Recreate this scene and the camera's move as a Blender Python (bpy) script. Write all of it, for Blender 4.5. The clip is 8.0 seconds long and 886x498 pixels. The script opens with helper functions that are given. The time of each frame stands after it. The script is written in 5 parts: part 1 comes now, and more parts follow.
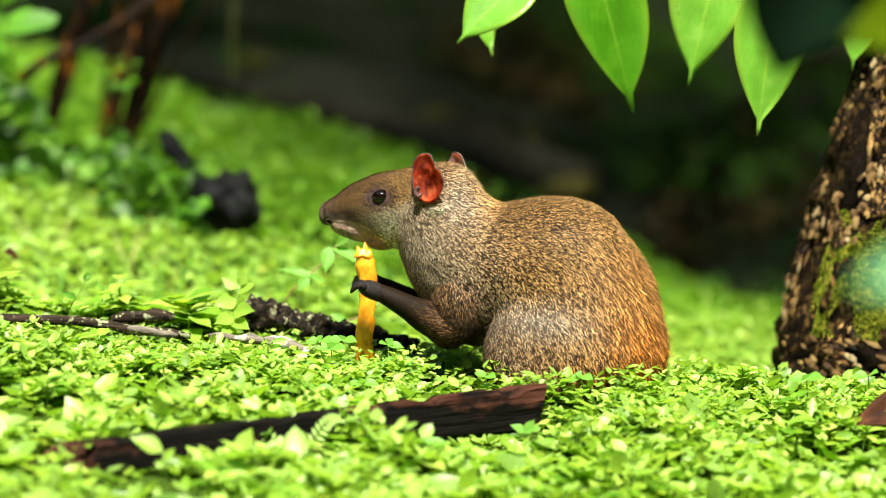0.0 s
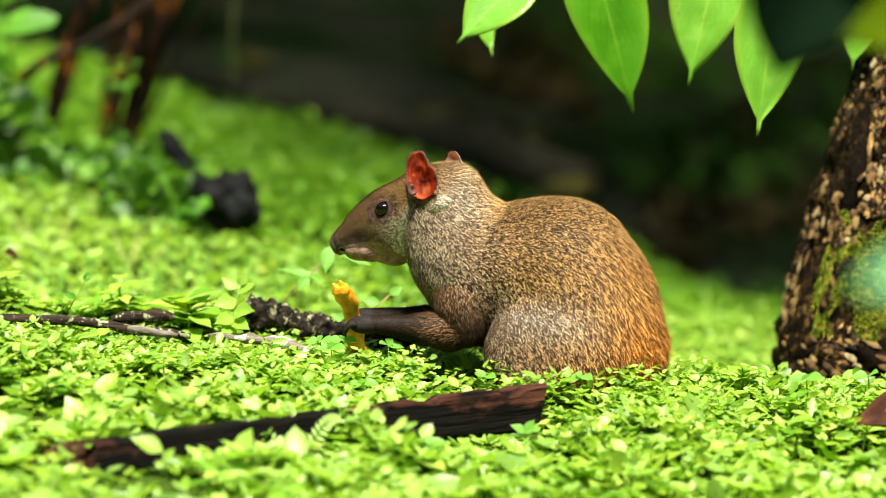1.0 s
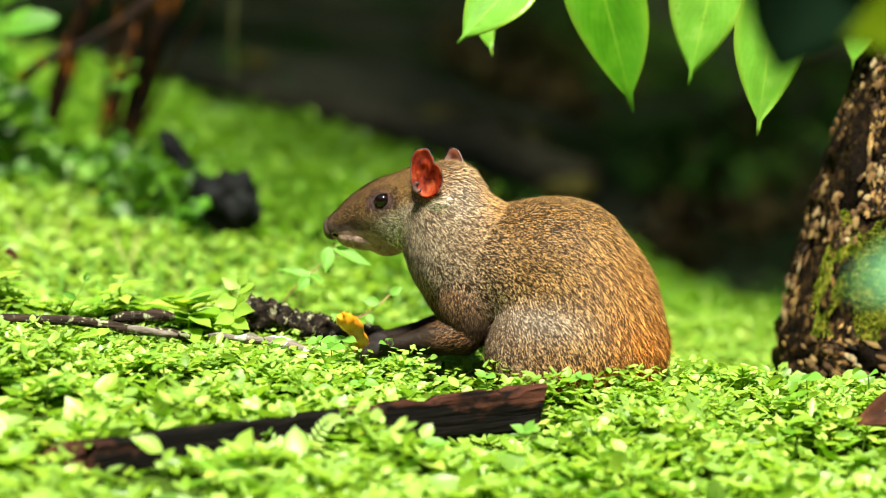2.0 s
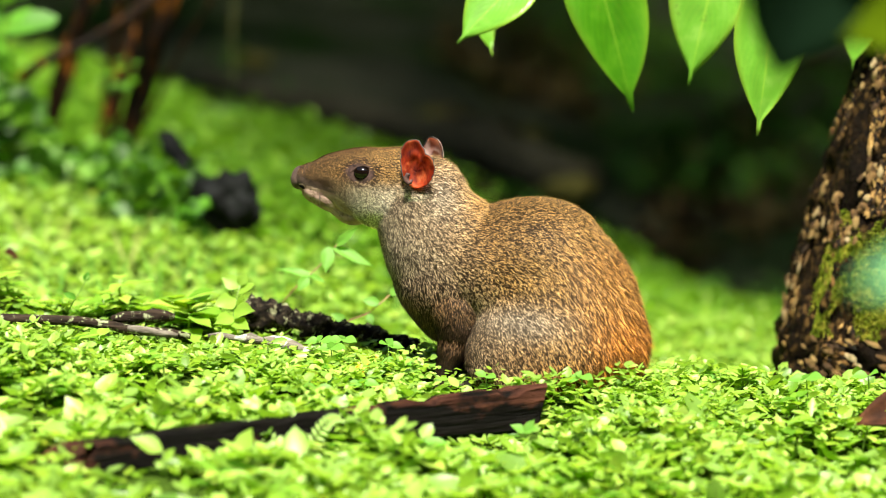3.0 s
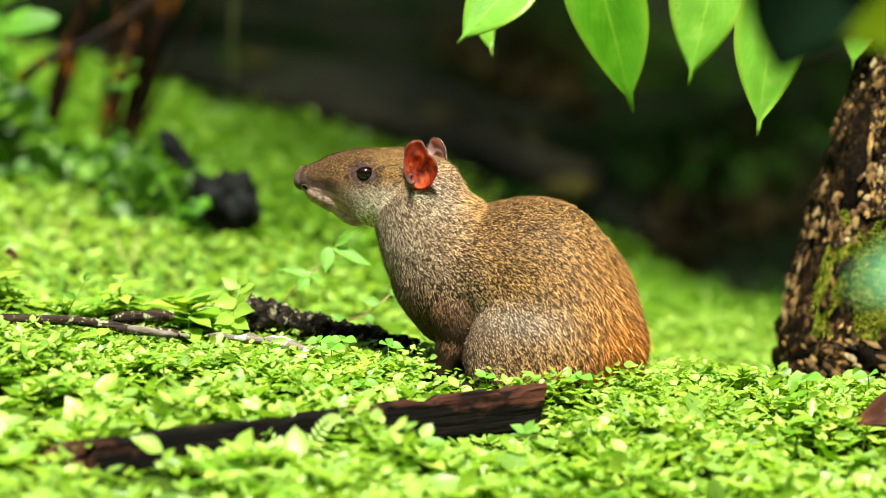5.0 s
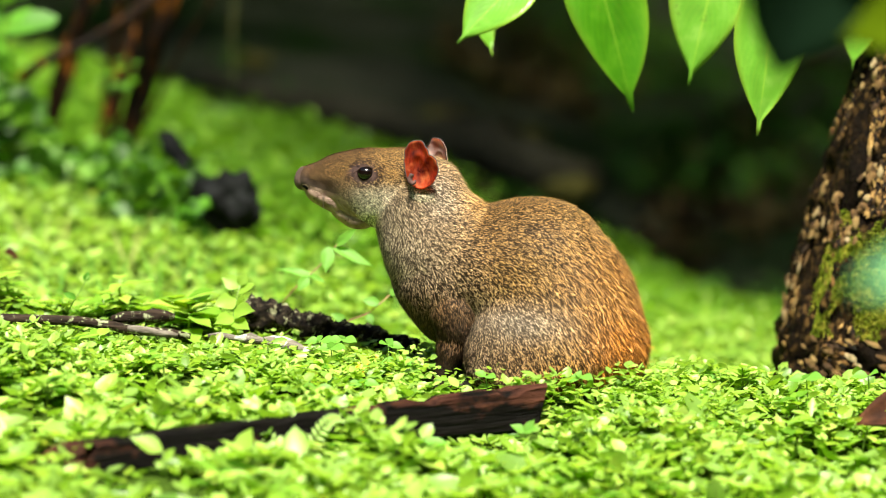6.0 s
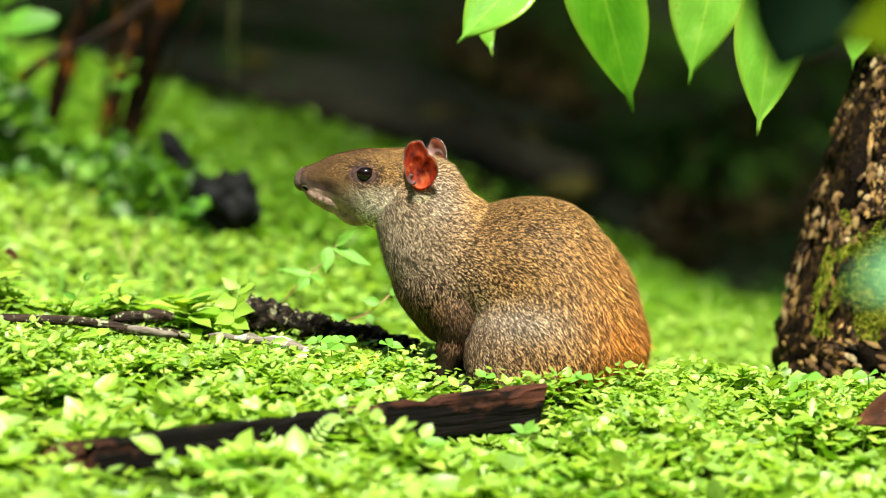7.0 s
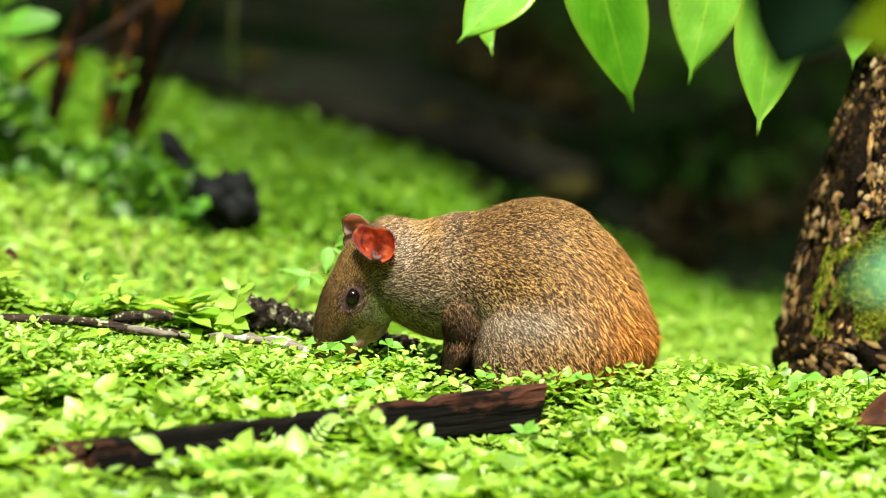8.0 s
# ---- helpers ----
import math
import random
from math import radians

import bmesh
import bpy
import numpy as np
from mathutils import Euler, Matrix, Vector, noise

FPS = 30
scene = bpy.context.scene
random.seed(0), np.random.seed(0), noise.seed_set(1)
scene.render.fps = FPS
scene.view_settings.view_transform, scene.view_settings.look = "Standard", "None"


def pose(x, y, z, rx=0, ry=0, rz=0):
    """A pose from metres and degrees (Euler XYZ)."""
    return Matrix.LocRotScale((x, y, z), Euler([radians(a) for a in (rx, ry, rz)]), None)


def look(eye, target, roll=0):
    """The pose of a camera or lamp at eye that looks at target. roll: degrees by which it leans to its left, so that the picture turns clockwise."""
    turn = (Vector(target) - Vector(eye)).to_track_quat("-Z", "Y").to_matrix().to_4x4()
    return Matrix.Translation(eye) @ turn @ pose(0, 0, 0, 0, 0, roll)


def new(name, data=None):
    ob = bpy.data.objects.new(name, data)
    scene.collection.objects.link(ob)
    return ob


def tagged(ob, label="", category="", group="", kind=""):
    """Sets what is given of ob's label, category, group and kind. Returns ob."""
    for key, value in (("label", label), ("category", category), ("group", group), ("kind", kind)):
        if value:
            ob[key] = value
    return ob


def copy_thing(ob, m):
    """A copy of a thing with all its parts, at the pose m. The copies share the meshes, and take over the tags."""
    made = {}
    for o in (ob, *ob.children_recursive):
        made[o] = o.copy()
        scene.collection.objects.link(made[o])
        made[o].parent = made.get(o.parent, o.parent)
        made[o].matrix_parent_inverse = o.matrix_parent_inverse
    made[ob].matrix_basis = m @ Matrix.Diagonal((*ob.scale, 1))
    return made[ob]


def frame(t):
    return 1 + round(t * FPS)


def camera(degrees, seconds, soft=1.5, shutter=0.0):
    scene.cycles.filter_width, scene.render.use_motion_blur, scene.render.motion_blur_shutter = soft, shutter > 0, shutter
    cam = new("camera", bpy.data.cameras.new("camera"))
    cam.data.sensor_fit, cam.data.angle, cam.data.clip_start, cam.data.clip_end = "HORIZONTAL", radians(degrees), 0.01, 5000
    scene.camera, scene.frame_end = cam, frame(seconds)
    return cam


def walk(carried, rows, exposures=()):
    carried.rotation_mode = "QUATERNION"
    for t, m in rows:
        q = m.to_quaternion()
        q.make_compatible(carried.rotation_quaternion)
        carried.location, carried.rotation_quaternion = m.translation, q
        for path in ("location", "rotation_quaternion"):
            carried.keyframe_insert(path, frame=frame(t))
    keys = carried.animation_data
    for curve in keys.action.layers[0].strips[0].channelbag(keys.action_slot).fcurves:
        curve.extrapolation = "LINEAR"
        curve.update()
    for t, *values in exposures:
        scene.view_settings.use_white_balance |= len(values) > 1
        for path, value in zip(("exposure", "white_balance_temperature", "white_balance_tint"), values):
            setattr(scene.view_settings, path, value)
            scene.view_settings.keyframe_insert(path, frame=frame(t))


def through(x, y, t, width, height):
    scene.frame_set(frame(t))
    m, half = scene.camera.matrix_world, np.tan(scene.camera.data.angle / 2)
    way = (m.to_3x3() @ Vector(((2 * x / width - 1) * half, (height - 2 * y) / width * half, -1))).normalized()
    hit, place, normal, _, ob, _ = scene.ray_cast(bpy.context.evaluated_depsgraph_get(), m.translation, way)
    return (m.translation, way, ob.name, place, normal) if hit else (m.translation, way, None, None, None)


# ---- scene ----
cam = camera(14.0, 8.0, soft=1.0, shutter=0.5)
STAND = look((0.0, -4.5, 0.75), (0.0, 0.0, 0.16))
walk(cam, [(0.0, STAND), (8.0, STAND)], exposures=[(0.0, 1.72, 6800, 2), (8.0, 1.72, 6800, 2)])
cam.data.dof.use_dof = True
cam.data.dof.focus_distance = 4.50
cam.data.dof.aperture_fstop = 2.2

# ---- daylight: bright overcast sky, a wide soft sun high over the clearing ----
SUN_FROM = Vector((0.05, -0.45, 0.89)).normalized()
world = bpy.data.worlds.new("sky")
scene.world = world
world.use_nodes = True
wn = world.node_tree
sky = wn.nodes.new("ShaderNodeTexSky")
sky.sky_type, sky.sun_disc = "NISHITA", False
sky.sun_elevation = math.asin(SUN_FROM.z)
sky.sun_rotation = math.atan2(SUN_FROM.x, SUN_FROM.y)
wn.links.new(sky.outputs[0], wn.nodes["Background"].inputs[0])
wn.nodes["Background"].inputs[1].default_value = 0.075
sun = new("sun", bpy.data.lights.new("sun", "SUN"))
sun.data.energy, sun.data.angle, sun.data.color = 5.0, radians(13), (1.0, 0.94, 0.84)
sun.matrix_world = look(SUN_FROM * 20, (0, 0, 0))

# ---- materials ----


class Mat:
    """A small node builder round one Principled surface."""

    def __init__(self, name, rough=0.6, spec=0.4):
        self.mat = bpy.data.materials.new(name)
        self.mat.use_nodes = True
        self.tree = self.mat.node_tree
        self.bsdf = self.tree.nodes["Principled BSDF"]
        self.bsdf.inputs["Roughness"].default_value = rough
        self.bsdf.inputs["Specular IOR Level"].default_value = spec
        self.coord = self.node("ShaderNodeTexCoord")

    def node(self, kind, **inputs):
        n = self.tree.nodes.new(kind)
        for key, value in inputs.items():
            n.inputs[key.replace("_", " ")].default_value = value
        return n

    def link(self, a, b):
        self.tree.links.new(a, b)

    def noise(self, scale, detail=4.0, stretch=None, rough=0.6):
        n = self.node("ShaderNodeTexNoise", Scale=scale, Detail=detail, Roughness=rough)
        if stretch:
            m = self.node("ShaderNodeMapping")
            m.inputs["Scale"].default_value = stretch
            self.link(self.coord.outputs["Object"], m.inputs[0])
            self.link(m.outputs[0], n.inputs["Vector"])
        else:
            self.link(self.coord.outputs["Object"], n.inputs["Vector"])
        return n.outputs["Fac"]

    def ramp(self, fac, stops):
        r = self.node("ShaderNodeValToRGB")
        while len(r.color_ramp.elements) < len(stops):
            r.color_ramp.elements.new(0.5)
        for e, (at, c) in zip(r.color_ramp.elements, stops):
            e.position, e.color = at, (*c, 1)
        self.link(fac, r.inputs[0])
        return r.outputs[0]

    def mix(self, fac, a, b, how="MIX"):
        m = self.node("ShaderNodeMix")
        m.data_type, m.blend_type = "RGBA", how
        for socket, value in ((m.inputs[0], fac), (m.inputs[6], a), (m.inputs[7], b)):
            if isinstance(value, (int, float)):
                socket.default_value = value
            elif isinstance(value, tuple):
                socket.default_value = (*value, 1)
            else:
                self.link(value, socket)
        return m.outputs[2]

    def math(self, how, a, b):
        m = self.node("ShaderNodeMath")
        m.operation = how
        for socket, value in zip(m.inputs, (a, b)):
            if isinstance(value, (int, float)):
                socket.default_value = value
            else:
                self.link(value, socket)
        return m.outputs[0]

    def colour(self, value):
        if isinstance(value, tuple):
            self.bsdf.inputs["Base Color"].default_value = (*value, 1)
        else:
            self.link(value, self.bsdf.inputs["Base Color"])
        return self

    def bump(self, fac, strength, distance):
        b = self.node("ShaderNodeBump", Strength=strength, Distance=distance)
        self.link(fac, b.inputs["Height"])
        self.link(b.outputs[0], self.bsdf.inputs["Normal"])
        return self

    def gloss(self, fac, low, high):
        m = self.node("ShaderNodeMapRange")
        m.inputs[3].default_value, m.inputs[4].default_value = low, high
        self.link(fac, m.inputs[0])
        self.link(m.outputs[0], self.bsdf.inputs["Roughness"])
        return self

    def thin(self, colour, share):
        """Light that shines through a thin leaf or ear."""
        t = self.node("ShaderNodeBsdfTranslucent")
        if isinstance(colour, tuple):
            t.inputs[0].default_value = (*colour, 1)
        else:
            self.link(colour, t.inputs[0])
        m = self.node("ShaderNodeMixShader")
        m.inputs[0].default_value = share
        self.link(self.bsdf.outputs[0], m.inputs[1])
        self.link(t.outputs[0], m.inputs[2])
        self.link(m.outputs[0], self.tree.nodes["Material Output"].inputs[0])
        return self

    def island(self):
        return self.node("ShaderNodeNewGeometry").outputs["Random Per Island"]

    def attribute(self, name):
        a = self.node("ShaderNodeAttribute")
        a.attribute_name = name
        return a.outputs["Color"]


def leaf_material(name, stops, through, share=0.35, rough=0.38, young=None):
    m = Mat(name, rough, 0.5 if rough < 0.65 else 0.3 if rough < 0.85 else 0.05)
    base = m.ramp(m.island(), stops)
    fine = m.noise(260, 3)
    base = m.mix(m.math("MULTIPLY", fine, 0.5), base, m.mix(1.0, base, (0.62, 0.7, 0.5), "MULTIPLY"))
    if young:
        base = m.mix(m.math("MULTIPLY", m.attribute("young"), 0.45), base, young)
    patch = m.ramp(m.noise(8, 4), [(0.40, (0, 0, 0)), (0.62, (1, 1, 1))])
    base = m.mix(m.math("MULTIPLY", patch, 0.6), base, m.mix(1.0, base, (0.66, 0.72, 0.5), "MULTIPLY"))
    m.colour(base)
    m.bump(fine, 0.25, 0.001)
    m.thin(m.mix(1.0, base, through, "MULTIPLY"), share)
    return m.mat


M = {}
M["cover"] = leaf_material("small_leaf", [(0.0, (0.045, 0.13, 0.006)), (0.33, (0.13, 0.28, 0.014)),
                                         (0.68, (0.28, 0.46, 0.05)), (0.92, (0.43, 0.59, 0.15)), (1.0, (0.46, 0.49, 0.11))], (1.5, 1.5, 0.75), 0.40, 0.42, (0.41, 0.58, 0.14))
M["bank_leaf"] = leaf_material("bank_leaf", [(0.0, (0.03, 0.11, 0.004)), (0.4, (0.085, 0.22, 0.008)), (0.8, (0.18, 0.36, 0.020)), (1.0, (0.30, 0.46, 0.05))], (1.4, 1.5, 0.6), 0.38, 0.5, (0.24, 0.44, 0.04))
M["seedling"] = leaf_material("seedling_leaf", [(0.0, (0.14, 0.37, 0.045)), (1.0, (0.25, 0.50, 0.08))], (1.5, 1.45, 0.7), 0.55, 0.55)
m = Mat("sprig_leaf", 0.36, 0.4)
base = m.ramp(m.node("ShaderNodeObjectInfo").outputs["Random"], [(0.0, (0.08, 0.21, 0.014)), (0.4, (0.19, 0.36, 0.035)), (0.8, (0.32, 0.48, 0.07)), (1.0, (0.44, 0.54, 0.11))])
fine = m.noise(240, 3)
base = m.mix(m.math("MULTIPLY", fine, 0.5), base, m.mix(1.0, base, (0.6, 0.7, 0.5), "MULTIPLY"))
m.colour(base).bump(fine, 0.25, 0.001).thin(m.mix(1.0, base, (1.5, 1.45, 0.7), "MULTIPLY"), 0.4)
M["sprig_leaf"] = m.mat
m = Mat("dry_grass", 0.6, 0.3)
m.colour(m.ramp(m.noise(40, 3), [(0.3, (0.25, 0.30, 0.08)), (0.7, (0.45, 0.42, 0.16))])).thin((0.5, 0.5, 0.2), 0.3)
M["dry_grass"] = m.mat
M["fern"] = leaf_material("fern_leaf", [(0.0, (0.20, 0.40, 0.03)), (1.0, (0.36, 0.52, 0.08))], (1.5, 1.45, 0.7), 0.45, 0.5)
# shrub_leaf again, with the shade low in the shrub put into its dark tones
M["shaded_shrub"] = leaf_material("shaded_shrub_leaf", [(0.0, (0.020, 0.062, 0.004)), (0.5, (0.062, 0.18, 0.010)), (1.0, (0.19, 0.38, 0.03))], (1.3, 1.4, 0.6), 0.3, 0.55)
M["shrub_leaf"] = leaf_material("shrub_leaf", [(0.0, (0.04, 0.13, 0.008)), (0.6, (0.085, 0.25, 0.014)), (1.0, (0.16, 0.36, 0.025))], (1.3, 1.4, 0.7), 0.35, 0.6)
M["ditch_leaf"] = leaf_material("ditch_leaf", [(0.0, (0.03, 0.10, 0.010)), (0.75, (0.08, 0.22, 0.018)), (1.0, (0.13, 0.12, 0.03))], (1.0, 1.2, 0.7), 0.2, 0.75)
M["olive_leaf"] = leaf_material("olive_leaf", [(0.0, (0.055, 0.09, 0.001)), (1.0, (0.07, 0.105, 0.002))], (1.2, 1.1, 0.4), 0.15, 0.9)
M["teal_leaf"] = leaf_material("teal_leaf", [(0.0, (0.13, 0.36, 0.17)), (1.0, (0.15, 0.40, 0.19))], (1.0, 1.2, 0.8), 0.25)
# near-black leaf for the near branch: its shade is put into the colour
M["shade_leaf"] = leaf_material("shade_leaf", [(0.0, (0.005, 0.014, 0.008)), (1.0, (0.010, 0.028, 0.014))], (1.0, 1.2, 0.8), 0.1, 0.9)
M["litter"] = leaf_material("litter_leaf", [(0.0, (0.026, 0.018, 0.006)), (0.6, (0.075, 0.044, 0.014)), (1.0, (0.20, 0.15, 0.05))], (1.0, 0.8, 0.5), 0.1, 0.75)
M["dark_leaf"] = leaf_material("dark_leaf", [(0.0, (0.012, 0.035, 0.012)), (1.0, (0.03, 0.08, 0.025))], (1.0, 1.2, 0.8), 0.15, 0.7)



def big_leaf(name, low, high, margin, rough):
    m = Mat(name, rough, 0.5)
    along = m.node("ShaderNodeSeparateXYZ")
    m.link(m.attribute("blade"), along.inputs[0])
    rib = m.math("ABSOLUTE", along.outputs[1], 0.0)
    veins = m.node("ShaderNodeTexWave", Scale=4.0, Distortion=0.6, Detail=1.0)
    skew = m.node("ShaderNodeCombineXYZ")
    m.link(m.math("SUBTRACT", along.outputs[0], m.math("MULTIPLY", rib, 0.45)), skew.inputs[0])
    m.link(skew.outputs[0], veins.inputs["Vector"])
    base = m.ramp(m.noise(26, 5), [(0.25, tuple(0.75 * c for c in low)), (0.5, low), (0.75, high)])
    base = m.mix(m.math("MULTIPLY", veins.outputs["Fac"], 0.07), base, margin)
    base = m.mix(m.math("MULTIPLY", m.math("LESS_THAN", rib, 0.03), 0.45), base, margin)
    base = m.mix(m.math("MULTIPLY", m.math("POWER", rib, 9.0), 0.8), base, margin)
    spots = m.ramp(m.noise(75, 2), [(0.66, (0, 0, 0)), (0.70, (1, 1, 1))])
    base = m.mix(m.math("MULTIPLY", spots, 0.25), base, (0.10, 0.12, 0.02))
    m.colour(base).bump(veins.outputs["Fac"], 0.12, 0.0015).thin(m.mix(1.0, base, (1.3, 1.2, 0.8), "MULTIPLY"), 0.45)
    M[name] = m.mat


big_leaf("hanging_leaf", (0.15, 0.38, 0.035), (0.26, 0.48, 0.085), (0.36, 0.54, 0.06), 0.36)
big_leaf("green_leaf", (0.055, 0.21, 0.007), (0.10, 0.28, 0.014), (0.20, 0.37, 0.03), 0.28)

m = Mat("soil", 0.95, 0.03)
grain = m.noise(60, 6)
patch = m.noise(3, 3)
base = m.ramp(grain, [(0.25, (0.028, 0.031, 0.021)), (0.6, (0.062, 0.066, 0.046)), (0.8, (0.12, 0.115, 0.075))])
patches = m.ramp(m.noise(1.6, 5), [(0.42, (0, 0, 0)), (0.62, (1, 1, 1))])
base = m.mix(patches, base, (0.007, 0.026, 0.002))
moss = m.ramp(grain, [(0.2, (0.015, 0.03, 0.004)), (0.8, (0.05, 0.09, 0.01))])
green = m.attribute("green")
m.colour(m.mix(green, base, moss)).bump(grain, 0.8, 0.02)
M["soil"] = m.mat



def wood_material(name, stops, stretch, scale=30, rough=0.75, lichen=None, level=0.6, patch=42):
    m = Mat(name, rough, 0.08)
    grain = m.noise(scale, 6, stretch)
    base = m.ramp(grain, stops)
    if lichen:
        spots = m.ramp(m.noise(patch, 6), [(level, (0, 0, 0)), (level + 0.06, (1, 1, 1))])
        base = m.mix(spots, base, lichen)
    m.colour(base).bump(grain, 0.9, 0.006).gloss(m.noise(12), rough - 0.3, rough + 0.2)
    return m.mat


m = Mat("wet_plank", 0.7, 0.05)
grain = m.noise(9, 7, (1, 14, 14))
base = m.ramp(grain, [(0.3, (0.002, 0.0018, 0.0016)), (0.6, (0.005, 0.004, 0.0035)), (0.85, (0.022, 0.015, 0.012))])
high = m.node("ShaderNodeSeparateXYZ")
m.link(m.coord.outputs["Object"], high.inputs[0])
worn = m.math("ADD", m.noise(13, 6, (1, 3, 2.2)), m.math("MULTIPLY", high.outputs[2], 4.0))
ends = m.math("ABSOLUTE", m.math("SUBTRACT", high.outputs[0], 0.33), 0.0)
worn = m.math("ADD", worn, m.math("MULTIPLY", m.math("SUBTRACT", ends, 0.24), 0.6))
worn = m.ramp(worn, [(0.51, (0, 0, 0)), (0.60, (1, 1, 1))])
m.colour(m.mix(worn, base, m.ramp(grain, [(0.3, (0.016, 0.006, 0.0045)), (0.7, (0.085, 0.032, 0.020))])))
m.bump(grain, 1.0, 0.008).gloss(m.noise(30), 0.4, 0.85)
M["plank"] = m.mat
M["twig"] = wood_material("lichened_twig", [(0.3, (0.007, 0.005, 0.004)), (0.7, (0.04, 0.026, 0.018))], (4, 20, 20), 8, 0.75, (0.24, 0.26, 0.15), 0.55, 120)
M["grey_twig"] = wood_material("bleached_twig", [(0.3, (0.06, 0.05, 0.04)), (0.7, (0.22, 0.19, 0.16))], (4, 20, 20), 8, 0.85, (0.48, 0.47, 0.42), 0.52)
M["rotten"] = wood_material("rotten_wood", [(0.4, (0.003, 0.0025, 0.002)), (0.55, (0.014, 0.010, 0.007)), (0.75, (0.09, 0.07, 0.045))], (1, 1, 1), 110, 0.85, (0.22, 0.22, 0.13), 0.565, 90)
M["log"] = wood_material("fallen_log", [(0.3, (0.018, 0.017, 0.011)), (0.7, (0.062, 0.057, 0.036))], (1, 8, 8), 8, 0.85)
M["log_end"] = wood_material("sawn_log_end", [(0.3, (0.06, 0.054, 0.012)), (0.7, (0.15, 0.135, 0.035))], (1, 1, 1), 30, 0.8)
# the orange end of the ramp stands for sunlit edges on the dark stems
M["stem"] = wood_material("shrub_stem", [(0.40, (0.003, 0.0016, 0.0008)), (0.55, (0.012, 0.005, 0.0016)), (0.67, (0.25, 0.085, 0.010))], (10, 10, 1.5), 5, 0.6)
M["rock"] = wood_material("dark_rock", [(0.38, (0.002, 0.0022, 0.0022)), (0.6, (0.009, 0.010, 0.010)), (0.72, (0.035, 0.037, 0.036))], (1, 1, 1), 25, 0.75)
m = Mat("dark_inner_bark", 0.85, 0.06)
grain = m.noise(18, 6, (8, 8, 2))
base = m.ramp(grain, [(0.3, (0.002, 0.0015, 0.001)), (0.6, (0.007, 0.004, 0.002)), (0.85, (0.022, 0.011, 0.005))])
flecks = m.math("MULTIPLY", m.ramp(m.noise(130, 4, (1, 1, 0.6)), [(0.50, (0, 0, 0)), (0.60, (1, 1, 1))]), m.ramp(m.noise(14, 4), [(0.42, (0, 0, 0)), (0.58, (1, 1, 1))]))
base = m.mix(m.math("MULTIPLY", flecks, 0.4), base, m.ramp(m.noise(60, 3), [(0.3, (0.09, 0.04, 0.012)), (0.7, (0.32, 0.19, 0.06))]))
m.colour(base).bump(m.noise(130, 5), 0.9, 0.006)
M["bark_core"] = m.mat

m = Mat("bark_plate", 0.75, 0.3)
base = m.ramp(m.node("ShaderNodeObjectInfo").outputs["Random"], [(0.0, (0.08, 0.038, 0.015)), (0.4, (0.26, 0.145, 0.05)), (0.75, (0.44, 0.29, 0.11)), (1.0, (0.60, 0.47, 0.27))])
grain = m.noise(120, 5)
m.colour(m.mix(m.math("MULTIPLY", grain, 0.8), base, m.mix(1.0, base, (0.35, 0.3, 0.25), "MULTIPLY"))).bump(grain, 0.7, 0.004)
M["bark_plate"] = m.mat
m = Mat("bark_crumb", 0.8, 0.3)
m.colour(m.ramp(m.island(), [(0.0, (0.003, 0.0015, 0.001)), (0.45, (0.02, 0.009, 0.003)), (0.75, (0.18, 0.09, 0.025)), (1.0, (0.42, 0.26, 0.09))]))
M["bark_crumb"] = m.mat
m = Mat("bark_moss", 0.9, 0.2)
m.colour(m.ramp(m.noise(90, 5), [(0.3, (0.08, 0.13, 0.006)), (0.5, (0.19, 0.24, 0.012)), (0.64, (0.52, 0.48, 0.07))])).bump(m.noise(200, 3), 0.8, 0.004)
M["moss"] = m.mat
m = Mat("dead_leaf", 0.8, 0.15)
base = m.ramp(m.noise(40, 5), [(0.3, (0.014, 0.005, 0.0025)), (0.55, (0.055, 0.019, 0.008)), (0.75, (0.13, 0.05, 0.02))])
m.colour(base).thin(base, 0.15)
M["dead_leaf"] = m.mat

# the animal
m = Mat("coat_hair", 0.6, 0.12)
m.colour(m.attribute("coat"))
M["hair"] = m.mat
m = Mat("skin_under_coat", 0.8, 0.2)
m.colour(m.ramp(m.noise(200, 3), [(0.3, (0.035, 0.022, 0.012)), (0.7, (0.08, 0.05, 0.025))]))
M["skin"] = m.mat
m = Mat("bare_muzzle", 0.65, 0.2)
grain = m.noise(300, 4)
base = m.ramp(m.noise(60, 4), [(0.32, (0.13, 0.070, 0.055)), (0.68, (0.38, 0.26, 0.215))])
dots = m.node("ShaderNodeTexVoronoi", Scale=190.0)
m.link(m.coord.outputs["Object"], dots.inputs["Vector"])
base = m.mix(m.ramp(dots.outputs["Distance"], [(0.13, (0.85, 0.85, 0.85)), (0.25, (0, 0, 0))]), base, (0.06, 0.03, 0.022))
m.colour(base).bump(m.noise(120, 5, (1, 1, 3)), 0.8, 0.003)
M["lip"] = m.mat
m = Mat("nose_skin", 0.65, 0.18)
m.colour(m.ramp(m.noise(90, 5), [(0.35, (0.03, 0.02, 0.017)), (0.6, (0.10, 0.066, 0.055)), (0.8, (0.17, 0.115, 0.10))])).bump(m.noise(400), 0.5, 0.001)
M["nose"] = m.mat
m = Mat("lid_skin", 0.8, 0.10)
m.colour(m.ramp(m.noise(150, 4), [(0.3, (0.014, 0.008, 0.0075)), (0.7, (0.075, 0.044, 0.039))])).bump(m.noise(400), 0.5, 0.001)
M["lid"] = m.mat
m = Mat("ear_skin", 0.65, 0.2)
base = m.ramp(m.noise(75, 5), [(0.34, (0.05, 0.005, 0.004)), (0.52, (0.26, 0.030, 0.008)), (0.68, (0.50, 0.13, 0.045))])
